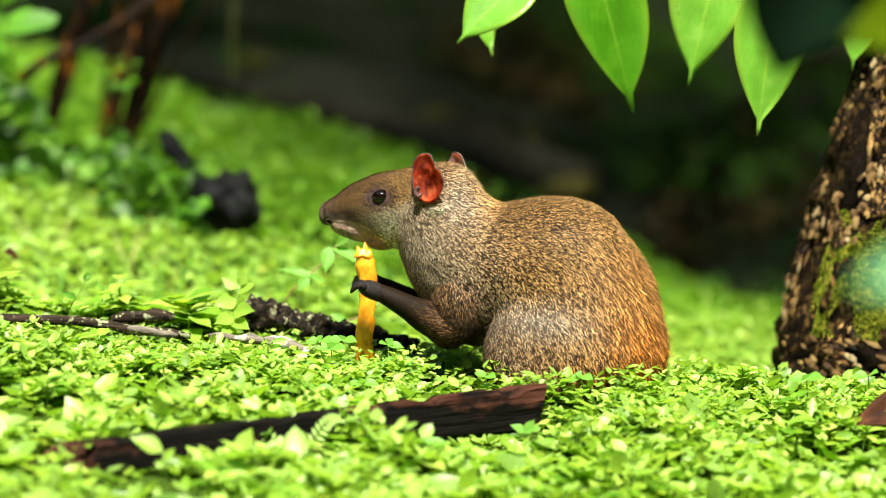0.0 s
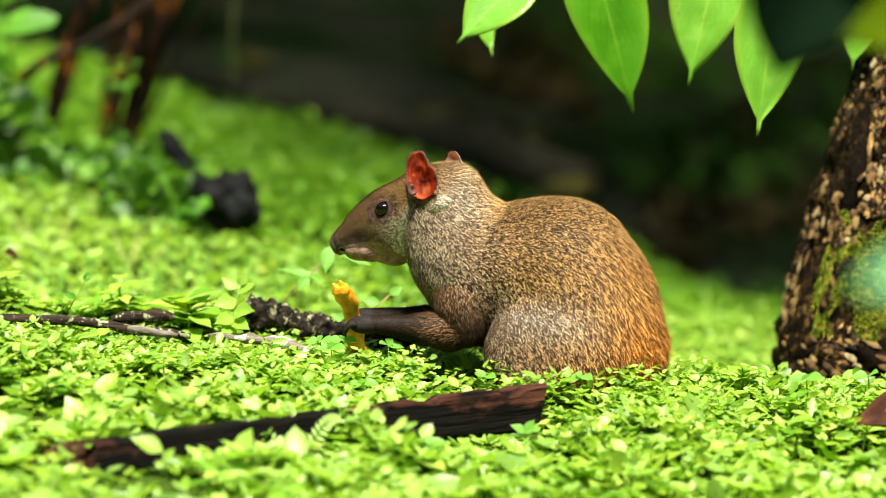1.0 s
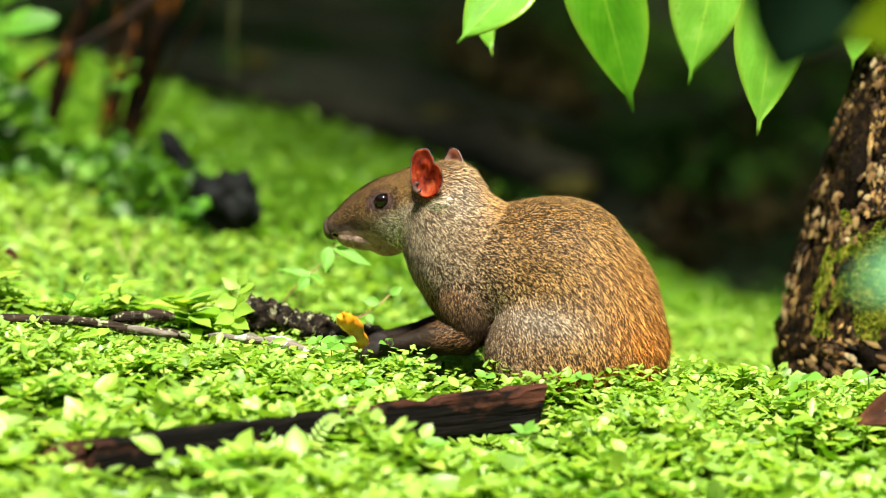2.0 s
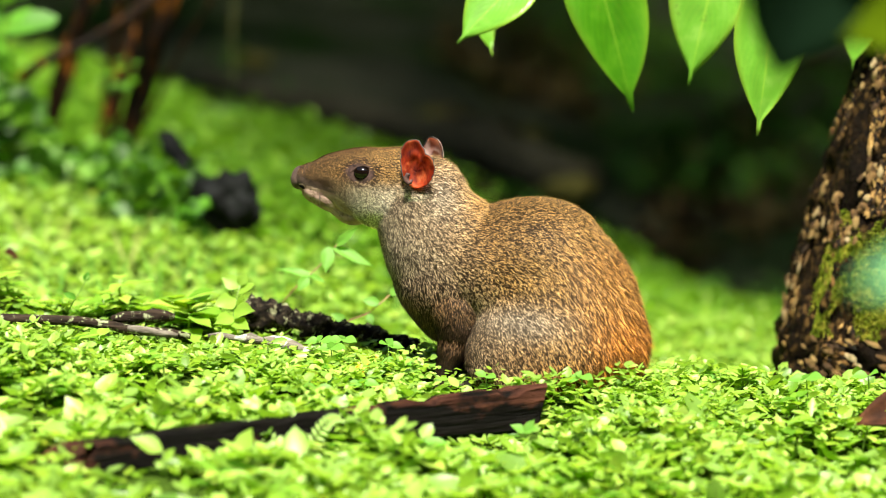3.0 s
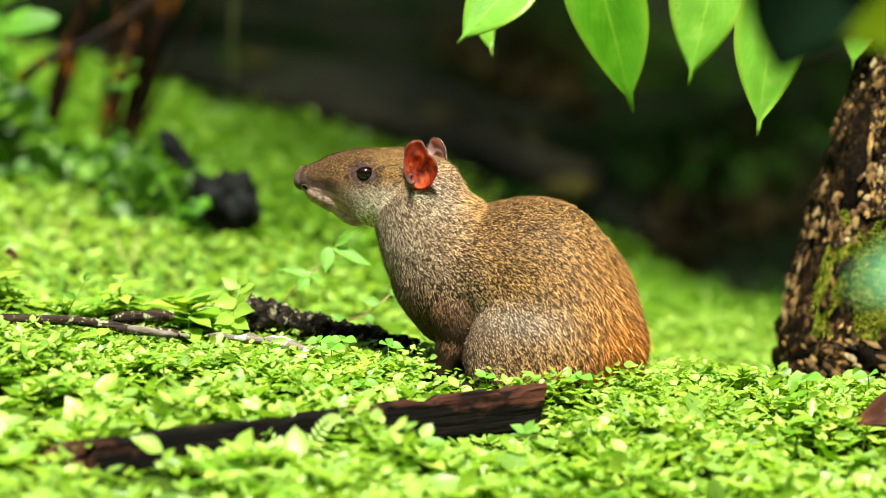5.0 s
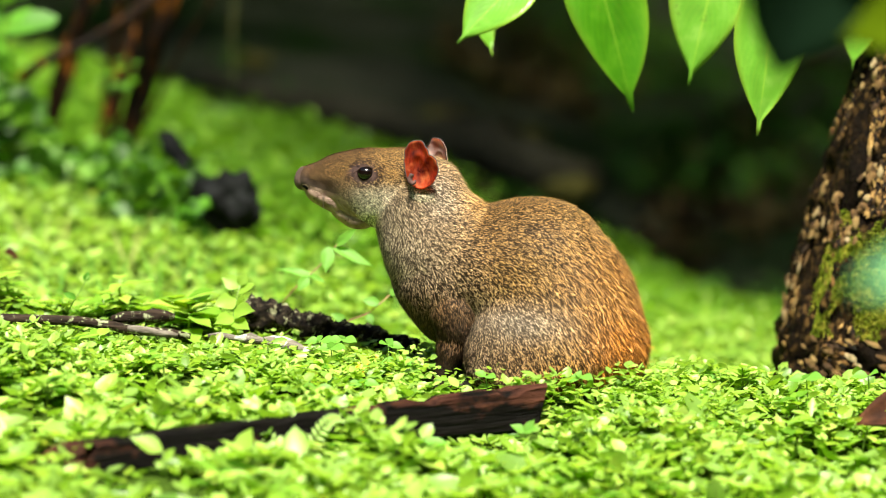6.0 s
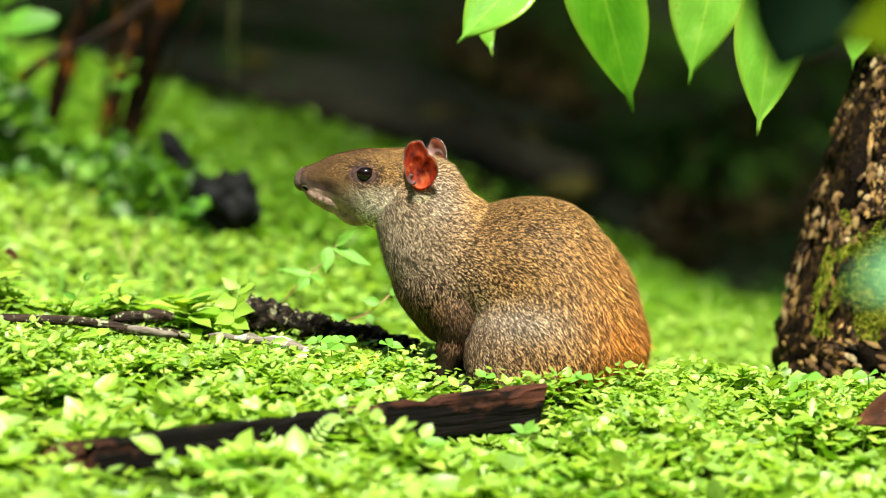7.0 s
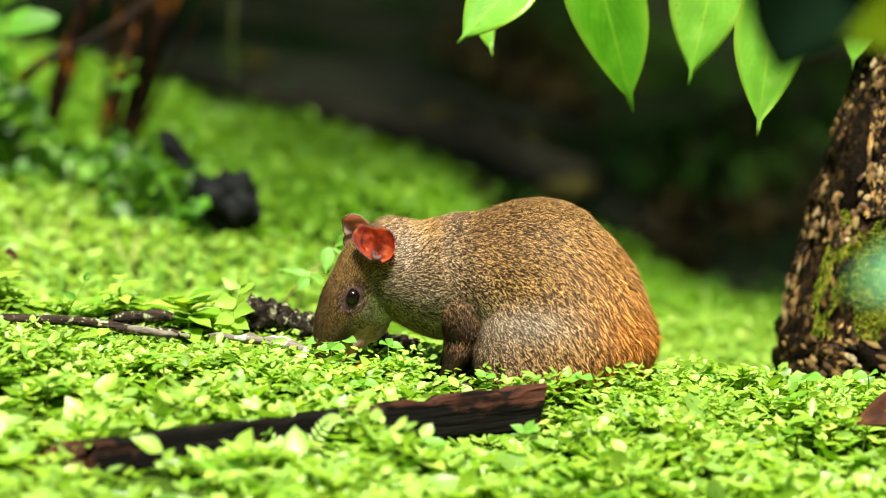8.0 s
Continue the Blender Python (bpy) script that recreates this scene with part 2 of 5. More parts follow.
veins = m.ramp(m.noise(110, 4, (1, 1, 0.5)), [(0.35, (0.22, 0.016, 0.003)), (0.60, (0.88, 0.16, 0.016))])
m.colour(base).bump(m.noise(150), 0.4, 0.001).thin(veins, 0.58)
M["ear"] = m.mat
# the far ear: light falling on it is put into a paler pink
m = Mat("ear_lit", 0.5, 0.4)
base = m.ramp(m.noise(70, 4), [(0.35, (0.52, 0.24, 0.21)), (0.62, (0.78, 0.70, 0.68))])
m.colour(base).bump(m.noise(150), 0.3, 0.001).thin((0.85, 0.35, 0.26), 0.5)
M["ear_lit"] = m.mat
m = Mat("ear_rim", 0.6, 0.4)
m.colour(m.ramp(m.noise(200), [(0.3, (0.015, 0.01, 0.01)), (0.7, (0.06, 0.04, 0.036))]))
M["ear_rim"] = m.mat
m = Mat("ear_fold", 0.7, 0.2)
m.colour(m.ramp(m.noise(180, 4), [(0.35, (0.03, 0.014, 0.013)), (0.65, (0.10, 0.048, 0.042))])).bump(m.noise(300), 0.5, 0.001)
M["fold"] = m.mat
m = Mat("eye_ball", 0.09, 0.3)
m.colour((0.004, 0.002, 0.0015))
M["eye"] = m.mat
m = Mat("paw_skin", 0.7, 0.15)
m.colour(m.ramp(m.noise(150, 4), [(0.3, (0.004, 0.0032, 0.003)), (0.7, (0.018, 0.013, 0.012))])).bump(m.noise(300), 0.5, 0.001)
M["paw"] = m.mat
m = Mat("nostril_hollow", 0.9, 0.05)
m.colour((0.004, 0.003, 0.003))
M["nostril"] = m.mat
m = Mat("claw", 0.35, 0.5)
m.colour((0.03, 0.022, 0.018))
M["claw"] = m.mat
m = Mat("fruit_flesh", 0.35, 0.5)
m.colour(m.ramp(m.noise(70, 5), [(0.25, (0.40, 0.12, 0.01)), (0.5, (0.75, 0.30, 0.015)), (0.8, (0.85, 0.50, 0.05))])).bump(m.noise(160), 0.5, 0.002)
m.bsdf.inputs["Subsurface Weight"].default_value = 0.15
m.bsdf.inputs["Subsurface Radius"].default_value = (0.006, 0.003, 0.001)
M["fruit"] = m.mat

# ---- mesh helpers ----
RNG = np.random.default_rng(7)


def part(name, me, material, parent=None, label="", kind=""):
    """One mesh object, under a thing or a part. me: a mesh or a bmesh."""
    if isinstance(me, bmesh.types.BMesh):
        bm, me = me, bpy.data.meshes.new(name)
        bm.to_mesh(me)
        bm.free()
    for mt in material if isinstance(material, (list, tuple)) else [material]:
        me.materials.append(mt)
    ob = new(name, me)
    ob.parent = parent
    return tagged(ob, label=label, kind=kind)


def mesh(name, verts, faces, smooth=True):
    me = bpy.data.meshes.new(name)
    me.from_pydata([tuple(v) for v in verts], [], [tuple(f) for f in faces])
    me.validate()
    if smooth:
        me.shade_smooth()
    return me


def bulk(name, verts, tris, smooth=False):
    """A large triangle mesh from arrays."""
    me = bpy.data.meshes.new(name)
    verts, tris = np.asarray(verts, np.float32), np.asarray(tris, np.int32)
    me.vertices.add(len(verts))
    me.vertices.foreach_set("co", verts.ravel())
    me.loops.add(tris.size)
    me.loops.foreach_set("vertex_index", tris.ravel())
    me.polygons.add(len(tris))
    me.polygons.foreach_set("loop_start", np.arange(0, tris.size, 3, dtype=np.int32))
    me.polygons.foreach_set("use_smooth", np.full(len(tris), smooth))
    me.update(calc_edges=True)
    return me


def unit(a):
    a = np.asarray(a, float)
    return a / np.maximum(np.linalg.norm(a, axis=-1, keepdims=True), 1e-9)


def step(a, b, x):
    t = np.clip((np.asarray(x, float) - a) / (b - a), 0, 1)
    return t * t * (3 - 2 * t)


def tube(name, line, radii, sides=10, rough=0.0, freq=20.0, seed=0.0):
    """A closed round bar along a line of points, its skin roughened by noise."""
    line = [Vector(p) for p in line]
    verts, faces = [], []
    for i, p in enumerate(line):
        d = (line[min(i + 1, len(line) - 1)] - line[max(i - 1, 0)]).normalized()
        u = d.cross(Vector((0.3, 0.9, 0.31))).normalized()
        v = d.cross(u)
        for k in range(sides):
            a = 2 * math.pi * k / sides
            o = u * math.cos(a) + v * math.sin(a)
            q = p + o * radii[i]
            r = radii[i] * (1 + rough * noise.noise(q * freq + Vector((seed, 0, 0))))
            verts.append(p + o * r)
    for i in range(len(line) - 1):
        for k in range(sides):
            a, b = i * sides + k, i * sides + (k + 1) % sides
            faces.append((a, b, b + sides, a + sides))
    faces.append(tuple(reversed(range(sides))))
    faces.append(tuple(range(len(verts) - sides, len(verts))))
    return mesh(name, verts, faces)


def curve_line(a, b, sag, n=12, wobble=0.0, seed=0.0):
    """Points from a to b, bent by sag and wobbling a little."""
    a, b, sag = Vector(a), Vector(b), Vector(sag)
    out = []
    for i in range(n + 1):
        t = i / n
        p = a.lerp(b, t) + sag * (4 * t * (1 - t))
        out.append(p + Vector((noise.noise(Vector((t * 5 + seed, 1.3, 0))), noise.noise(Vector((t * 5 + seed, 7.7, 0))),
                               noise.noise(Vector((t * 5 + seed, 13.1, 0))))) * wobble)
    return out


# leaves of a mat of plants: seven points each, folded along the rib
LEAF = np.array([[0, 0, 0], [0.52, 0, -0.06], [1, 0, 0.02], [0.28, 0.30, 0.07], [0.68, 0.26, 0.05], [0.28, -0.30, 0.07], [0.68, -0.26, 0.05]])
LEAF_TRIS = np.array([[0, 1, 3], [3, 1, 4], [1, 2, 4], [0, 5, 1], [5, 6, 1], [1, 6, 2]])


def leaf_cloud(name, at, heading, size, pitch, roll, width=1.0):
    """Many leaves as one mesh: at (n, 3), heading and pitch and roll in radians."""
    n = len(at)
    ch, sh, cp, sp, cr, sr = (f(v) for v in (heading, pitch, roll) for f in (np.cos, np.sin))
    fwd = np.stack([ch * cp, sh * cp, sp], 1)
    lat0 = np.stack([-sh, ch, np.zeros(n)], 1)
    up0 = np.cross(fwd, lat0)
    lat = lat0 * cr[:, None] + up0 * sr[:, None]
    up = np.cross(fwd, lat)
    L = LEAF * np.array([1, 1, 1.0])
    wid = np.broadcast_to(np.asarray(width, float), (n,))
    v = (at[:, None] + size[:, None, None] * (fwd[:, None] * L[None, :, :1] + lat[:, None] * L[None, :, 1:2] * wid[:, None, None] + up[:, None] * L[None, :, 2:]))
    f = LEAF_TRIS[None] + 7 * np.arange(n)[:, None, None]
    return bulk(name, v.reshape(-1, 3), f.reshape(-1, 3), True)


# ---- the ground ----
EDGE_A, EDGE_B = np.array([0.574, 1.48]), np.array([-0.60, 2.66])
EDGE_N = np.array([EDGE_B[1] - EDGE_A[1], EDGE_A[0] - EDGE_B[0]])
EDGE_N = EDGE_N / np.linalg.norm(EDGE_N)


def past_edge(x, y):
    """Metres beyond the brink of the green bank."""
    return (x - EDGE_A[0]) * EDGE_N[0] + (y - EDGE_A[1]) * EDGE_N[1]


def ground_z(x, y):
    x, y = np.asarray(x, float), np.asarray(y, float)
    z = 0.09 * np.clip(-x, 0, 1.5) * (1 - step(0.3, 2.2, y))
    z = z + 0.045 * np.clip(y - 0.2, 0, 4) * np.clip(0.5 - x, 0, 1.3)
    z = z - 0.115 * step(0.02, 0.36, y) * step(-0.02, 0.2, x)
    z = z - 0.022 * step(-0.15, 0.1, x) - 0.010 * step(0.2, 0.35, x) * step(-0.35, -0.1, y)
    z = z - 0.085 * step(0.13, 0.42, y) * (1 - step(0.55, 1.35, y)) * step(0.06, -0.06, x)
    z = z + 0.062 * step(0.52, 0.27, x) * step(-0.05, 0.25, x) * step(0.5, 1.9, y)
    z = z - 0.17 * np.clip(-0.15 - y, 0, 5.0)
    s = past_edge(x, y)
    z = z - 0.28 * step(0.0, 0.5, s) + 0.13 * np.clip(s - 1.5, 0, 30)
    z = z + 0.010 * np.sin(5.1 * x + 1.7 * y) * np.cos(4.3 * y - 1.1 * x) + 0.004 * np.sin(17 * x + 3) * np.sin(15 * y)
    return z


def gz(x, y):
    return float(ground_z(x, y))


def ground_y(u, v):
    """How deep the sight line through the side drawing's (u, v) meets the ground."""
    y = -1.6
    while y < 3:
        k = (y + 4.5) / 4.5
        if 0.75 + (0.16 - (v - 441) / 1395 - 0.75) * k <= gz((u - 784) / 1407 * k, y):
            break
        y += 0.004
    return y


# the two lower ends of the board that lies before the animal
BOARD_A, BOARD_B = (0.115, ground_y(950, 752)), (0.0, ground_y(150, 846))
BOARD_B = ((150 - 784) / 1407 * (BOARD_B[1] + 4.5) / 4.5, BOARD_B[1])


def build_ground():
    def axis(mid, near, step_near, far):
        a = list(np.arange(mid - near, mid + near + 1e-6, step_near))
        d, lo, hi = step_near, a[0], a[-1]
        while hi < far:
            d *= 1.28
            lo, hi = lo - d, hi + d
            a = [lo] + a + [hi]
        return np.array(a)

    xs, ys = axis(0.0, 1.6, 0.04, 900), axis(1.4, 3.4, 0.04, 900)
    X, Y = np.meshgrid(xs, ys)
    Z = ground_z(X, Y)
    Z = np.minimum(Z, 40)
    verts = np.stack([X, Y, Z], -1).reshape(-1, 3)
    w, h = len(xs), len(ys)
    i = (np.arange(h - 1)[:, None] * w + np.arange(w - 1)[None]).ravel()
    tris = np.concatenate([np.stack([i, i + 1, i + w + 1], 1), np.stack([i, i + w + 1, i + w], 1)])
    me = bulk("ground", verts, tris, True)
    green = 1 - step(-0.08, 0.05, past_edge(X, Y)).ravel()
    col = me.color_attributes.new("green", "FLOAT_COLOR", "POINT")
    col.data.foreach_set("color", np.stack([green, green, green, np.ones_like(green)], 1).astype(np.float32).ravel())
    ob = part("ground", me, M["soil"], None, "dark damp soil with moss under low green plants", "structure")
    tagged(ob, category="ground")


build_ground()

# free places for things that lie in the plants: ellipses (x, y, rx, ry) kept clear of leaves
HOLE_Y = ground_y(418, 872)
CLEAR = [(0.155, 0.01, 0.105, 0.075), ((418 - 784) / 1407 * (HOLE_Y + 4.5) / 4.5, HOLE_Y, 0.026, 0.035), (BOARD_B[0] - 0.03, BOARD_B[1], 0.05, 0.05)]


def build_cover():
    n_near, n_far, n_side, n_ring, n_right = 68000, 72000, 26000, 20000, 26000
    ang, rad = RNG.uniform(0, 2 * math.pi, n_side), 0.6 + 5.5 * RNG.uniform(0, 1, n_side) ** 0.8
    x = np.concatenate([RNG.uniform(-0.72, 0.72, n_near), RNG.uniform(-1.05, 0.85, n_far), np.cos(ang) * rad, RNG.normal(0, 1.1, n_ring), RNG.uniform(0.0, 0.78, n_right)])
    y = np.concatenate([RNG.uniform(-1.05, 0.60, n_near), RNG.uniform(0.60, 3.2, n_far), np.sin(ang) * rad + 0.3, RNG.normal(0.2, 1.2, n_ring), RNG.uniform(0.12, 1.6, n_right)])
    near = np.arange(len(x)) < n_near
    side_ = (np.arange(len(x)) >= n_near + n_far) & (np.arange(len(x)) < len(x) - n_right)
    # near plants: whorls of leaves round short stems, the young ones on top
    whorl = 7
    stems = n_near // whorl
    tier = np.tile(np.arange(whorl), stems)
    heading = RNG.uniform(0, 2 * math.pi, len(x))
    heading[:stems * whorl] = np.repeat(RNG.uniform(0, 2 * math.pi, stems), whorl) + 2.4 * tier + RNG.normal(0, 0.2, stems * whorl)
    age = RNG.uniform(0, 1, len(x))
    age[:stems * whorl] = tier / (whorl - 1)
    for q, lo, hi, f in ((x, -0.72, 0.72, np.cos), (y, -0.85, 0.60, np.sin)):
        q[:stems * whorl] = np.repeat(RNG.uniform(lo, hi, stems), whorl) + (0.002 + 0.0012 * tier) * f(heading[:stems * whorl])
    keep = past_edge(x, y) < RNG.normal(0.02, 0.06, len(x)) + 0.10 * np.sin(9 * x + 2 * y) * np.sin(4.3 * x + 1)
    keep &= ~(near & (RNG.uniform(0, 1, len(x)) < 0.18 * step(-0.15, -0.70, y)))
    keep &= ~(side_ & (np.abs(x) < 0.72) & (y > -1))
    keep &= ~(side_ & (np.hypot(x, y + 4.5) < 0.8))
    for cx, cy, rx, ry in CLEAR:
        keep &= ((x - cx) / rx) ** 2 + ((y - cy) / ry) ** 2 > 1
    # clumps: leaves gather round stems, with hollows between
    clump = np.array([noise.noise(Vector((a * 17, b * 17, 0.0))) + 0.6 * noise.noise(Vector((a * 5, b * 5, 4.0))) for a, b in zip(x, y)])
    keep &= (clump > np.where((y < -0.2) & (x < 0.05), -0.10, -0.27)) | (RNG.uniform(0, 1, len(x)) < np.where(y > 0.15, 0.7, 0.12))
    # the board: no leaves in it, low ones before its face
    (ax, ay), (bx, by) = BOARD_A, BOARD_B
    ln = math.hypot(bx - ax, by - ay)
    ux, uy = (bx - ax) / ln, (by - ay) / ln
    along, across = (x - ax) * ux + (y - ay) * uy, (x - ax) * uy - (y - ay) * ux
    board = (along > -0.005) & (along < ln)
    keep &= ~(board & (np.abs(across) < 0.020))
    low = np.where(board & (across * 1.0 < 0) & (across > -0.16), 0.22 + 0.80 * np.clip((-across - 0.045) / 0.06, 0, 1) + 1.2 * np.exp(-((along - 0.47 * ln) / 0.022) ** 2), 1.0)
    # the branch and the rotten log stay in sight
    low = np.where((y < 0.16) & (y > -0.02) & (x < -0.29), 0.35, low)
    low = np.where((np.abs(y - 0.10) < 0.09) & (x < -0.03) & (x > -0.28), 0.65, low)
    low = np.where((x > -0.2) & (y > -0.16) & (y < 0.12), 0.62, low)
    low = np.where((x > -0.17) & (x < 0.03) & (y > -0.13) & (y < -0.025), 1.55, low)
    low = np.where((x > 0.02) & (x < 0.27) & (y > -0.16) & (y < -0.09), 1.45, low)
    low = np.where((y < 0.06) & (y > -0.1) & (x < -0.42), 0.25, low)
    x, y, near, side_, clump, low, heading, age = (q[keep] for q in (x, y, near, side_, clump, low, heading, age))
    n = len(x)
    # lower age pales the leaves on one side: the brighter light there, put into colour
    age = age * np.where((y > 0.12) & (y < 1.3), 1 - 0.5 * step(-0.1, -0.3, x), 1.0)
    high = np.where(near, 0.024, 0.032) * (1 + np.where(y > 0.15, 0.5, 1.35) * clump) * low
    z = ground_z(x, y) + np.clip(high, 0.004, 0.06) * np.where(near, (1 - 0.75 * age) * RNG.uniform(0.85, 1.15, n), RNG.uniform(0.1, 1.0, n) ** 0.6)
    size = np.where(near, RNG.gamma(8, 0.00185, n), np.where(side_, RNG.uniform(0.03, 0.06, n), RNG.gamma(8, 0.0023, n)))
    size = size * np.where(near, 1 + 0.95 * step(-0.10, -0.5, y), 1.0)
    size = size * np.where((y > 0.12) & (x > 0.02) & ~side_, 0.68, 1.0)
    size = size * np.where((y > 0.15) & (x <= 0.02) & near, 1.1 + 0.35 * step(-0.1, -0.3, x), 1.0)
    size = np.clip(size, 0.007, 0.06) * np.where(low < 0.5, 0.75, 1.0) * np.where(near, 0.72 + 0.5 * age, 0.9)
    pitch = np.where(near, RNG.normal(0.35, 0.28, n) - 0.35 * age, RNG.normal(0.15, 0.42, n)) * np.where(y > 0.15, 0.6, 1.0)
    roll, width = RNG.normal(0, 0.40, n) * np.where(y > 0.15, 0.7, 1.0), RNG.uniform(0.75, 1.2, n)
    # deeper green plants take over up the bank
    bank = y + RNG.normal(0, 0.12, n) > np.where(x < 0, 0.80 - 0.85 * np.maximum(x, -1.2), 0.95 + 0.5 * x)
    for name, chosen, material, label in (("ground_cover", ~bank, M["cover"], "dense mat of small bright green leaves on the ground"),
                                          ("bank_plants", bank, M["bank_leaf"], "low deep green plants covering the bank")):
        me = leaf_cloud(name, np.stack([x, y, z], 1)[chosen], heading[chosen], size[chosen], pitch[chosen], roll[chosen], width[chosen])
        young = np.repeat(1 - age[chosen], 7).astype(np.float32)
        col = me.color_attributes.new("young", "FLOAT_COLOR", "POINT")
        col.data.foreach_set("color", np.stack([young, young, young, np.ones_like(young)], 1).ravel())
        tagged(part(name, me, material, None, label, "stuff"), category="ground plants")


build_cover()

# ---- the animal: pieces drawn in side view, in units of 1/1400 m from a drawing's corner ----


def side(u, v, y=0.0):
    return np.array([(u - 784) / 1407, y, 0.16 - (v - 441) / 1395])


def blob(u, v, ru, rv, ry, y=0.0, turn=0.0):
    """An ellipsoid: centre, half sizes along the body, up and across (metres), turned in the side view."""
    return (side(u, v, y), np.array([ru / 1407, ry, rv / 1395]), radians(turn))


def field(p, blobs, k):
    """A smooth union of ellipsoids; below zero inside."""
    d = []
    for c, r, turn in blobs:
        q = p - c
        ct, st = math.cos(turn), math.sin(turn)
        q = np.stack([q[..., 0] * ct + q[..., 2] * st, q[..., 1], -q[..., 0] * st + q[..., 2] * ct], -1)
        k0 = np.linalg.norm(q / r, axis=-1)
        k1 = np.linalg.norm(q / (r * r), axis=-1)
        d.append(k0 * (k0 - 1) / np.maximum(k1, 1e-9))
    d = np.stack(d)
    low = d.min(0)
    return low - k * np.log(np.exp(-(d - low) / k).sum(0))


def rounded(name, blobs, pivot, k=0.008, rings=56, heart=None):
    """A closed skin round blobs, seen from a heart inside them; its origin lies at the pivot."""
    heart = np.mean([b[0] for b in blobs], 0) if heart is None else heart
    seg = rings * 2
    th = np.linspace(0, math.pi, rings + 1)[1:-1]
    ph = np.linspace(0, 2 * math.pi, seg, endpoint=False)
    T, P = np.meshgrid(th, ph, indexing="ij")
    # poles along the body
    dirs = np.stack([np.cos(T), np.sin(T) * np.cos(P), np.sin(T) * np.sin(P)], -1).reshape(-1, 3)
    dirs = np.concatenate([dirs, [[1, 0, 0], [-1, 0, 0]]])
    ts = np.linspace(0.0, 0.40, 161)
    inside = np.stack([field(heart + dirs * t, blobs, k) < 0 for t in ts])
    last = np.where(inside.any(0), len(ts) - 1 - inside[::-1].argmax(0), 0)
    lo, hi = ts[last], ts[np.minimum(last + 1, len(ts) - 1)]
    for _ in range(14):
        mid = (lo + hi) / 2
        inn = field(heart + dirs * mid[:, None], blobs, k) < 0
        lo, hi = np.where(inn, mid, lo), np.where(inn, hi, mid)
    v = heart + dirs * lo[:, None] - pivot
    tris = []
    R = rings - 1
    i, j = np.meshgrid(np.arange(R - 1), np.arange(seg), indexing="ij")
    a, b = (i * seg + j).ravel(), (i * seg + (j + 1) % seg).ravel()
    tris = [np.stack([a, a + seg, b + seg], 1), np.stack([a, b + seg, b], 1)]
    j = np.arange(seg)
    tris.append(np.stack([np.full(seg, R * seg), j, (j + 1) % seg], 1))
    tris.append(np.stack([np.full(seg, R * seg + 1), (R - 1) * seg + (j + 1) % seg, (R - 1) * seg + j], 1))
    return bulk(name, v, np.concatenate(tris), True)


def fur(me, n, flow, length, tint, lift=0.40, width=0.00062, seed=1, where=None):
    """Flat tapered hairs over a mesh. flow, length, tint: functions of place and normal (n, 3); tint gives the tip's colour."""
    rng = np.random.default_rng(seed)
    nv, nt = len(me.vertices), len(me.polygons)
    co, no, tr = np.zeros(nv * 3, np.float32), np.zeros(nv * 3, np.float32), np.zeros(nt * 3, np.int32)
    me.vertices.foreach_get("co", co)
    me.vertices.foreach_get("normal", no)
    me.loops.foreach_get("vertex_index", tr)
    co, no, tr = co.reshape(-1, 3), no.reshape(-1, 3), tr.reshape(-1, 3)
    A, B, C = co[tr[:, 0]], co[tr[:, 1]], co[tr[:, 2]]
    area = np.linalg.norm(np.cross(B - A, C - A), axis=1)
    pick = rng.choice(nt, n, p=area / area.sum())
    r1, r2 = np.sqrt(rng.random(n)), rng.random(n)
    w = np.stack([1 - r1, r1 * (1 - r2), r1 * r2], 1)
    p = (co[tr[pick]] * w[:, :, None]).sum(1)
    nn = unit((no[tr[pick]] * w[:, :, None]).sum(1))
    # the far flank carries fewer, broader hairs
    ok = (nn[:, 1] < 0.35) | (rng.random(n) < 0.15)
    if where is not None:
        ok &= where(p, nn)
    p, nn = p[ok], nn[ok]
    n = len(p)
    f = flow(p, nn)
    f = unit(f - nn * (f * nn).sum(1, keepdims=True))
    f = unit(f + 0.20 * rng.normal(size=(n, 3)))
    f = unit(f - nn * (f * nn).sum(1, keepdims=True))
    ln = length(p, nn) * rng.uniform(0.6, 1.25, n) * np.where(rng.random(n) < 0.04, 1.5, 1.0)
    tipc = tint(p, nn, rng)
    light = tipc.sum(1) > 0.11
    lf = lift * rng.uniform(0.4, 1.7, n) * np.where(light, 1.30, 0.75)
    d1 = unit(f + nn * lf[:, None])
    d2 = unit(f + nn * (lf * 0.45)[:, None])
    lat = np.cross(d1, nn)
    lat = unit(lat)
    wd = width * rng.uniform(0.6, 1.3, n) * np.where(light, 0.78, 1.1) * np.where(nn[:, 1] < 0.35, 1.0, 3.0)
    mid = p + d1 * (ln * 0.6)[:, None]
    tip = mid + d2 * (ln * 0.4)[:, None]
    root = p - nn * 0.0008
    v = np.stack([root, mid - lat * wd[:, None] * .5, mid + lat * wd[:, None] * .5, tip], 1)
    tri = np.array([[0, 2, 1], [1, 2, 3]])[None] + 4 * np.arange(n)[:, None, None]
    hair = bulk(me.name + "_fur", v.reshape(-1, 3), tri.reshape(-1, 3), False)
    rootc = tipc * 0.08 * np.array([1.0, 0.85, 0.7])
    end = np.where((rng.random(n) < 0.15)[:, None], BLACK * 1.5, tipc * 1.4)
    cols = np.ones((n, 4, 4), np.float32)
    cols[:, 0, :3] = rootc
    cols[:, 1:3, :3] = tipc[:, None] * 0.85
    cols[:, 3, :3] = end
    col = hair.color_attributes.new("coat", "FLOAT_COLOR", "POINT")
    col.data.foreach_set("color", cols.ravel())
    return hair


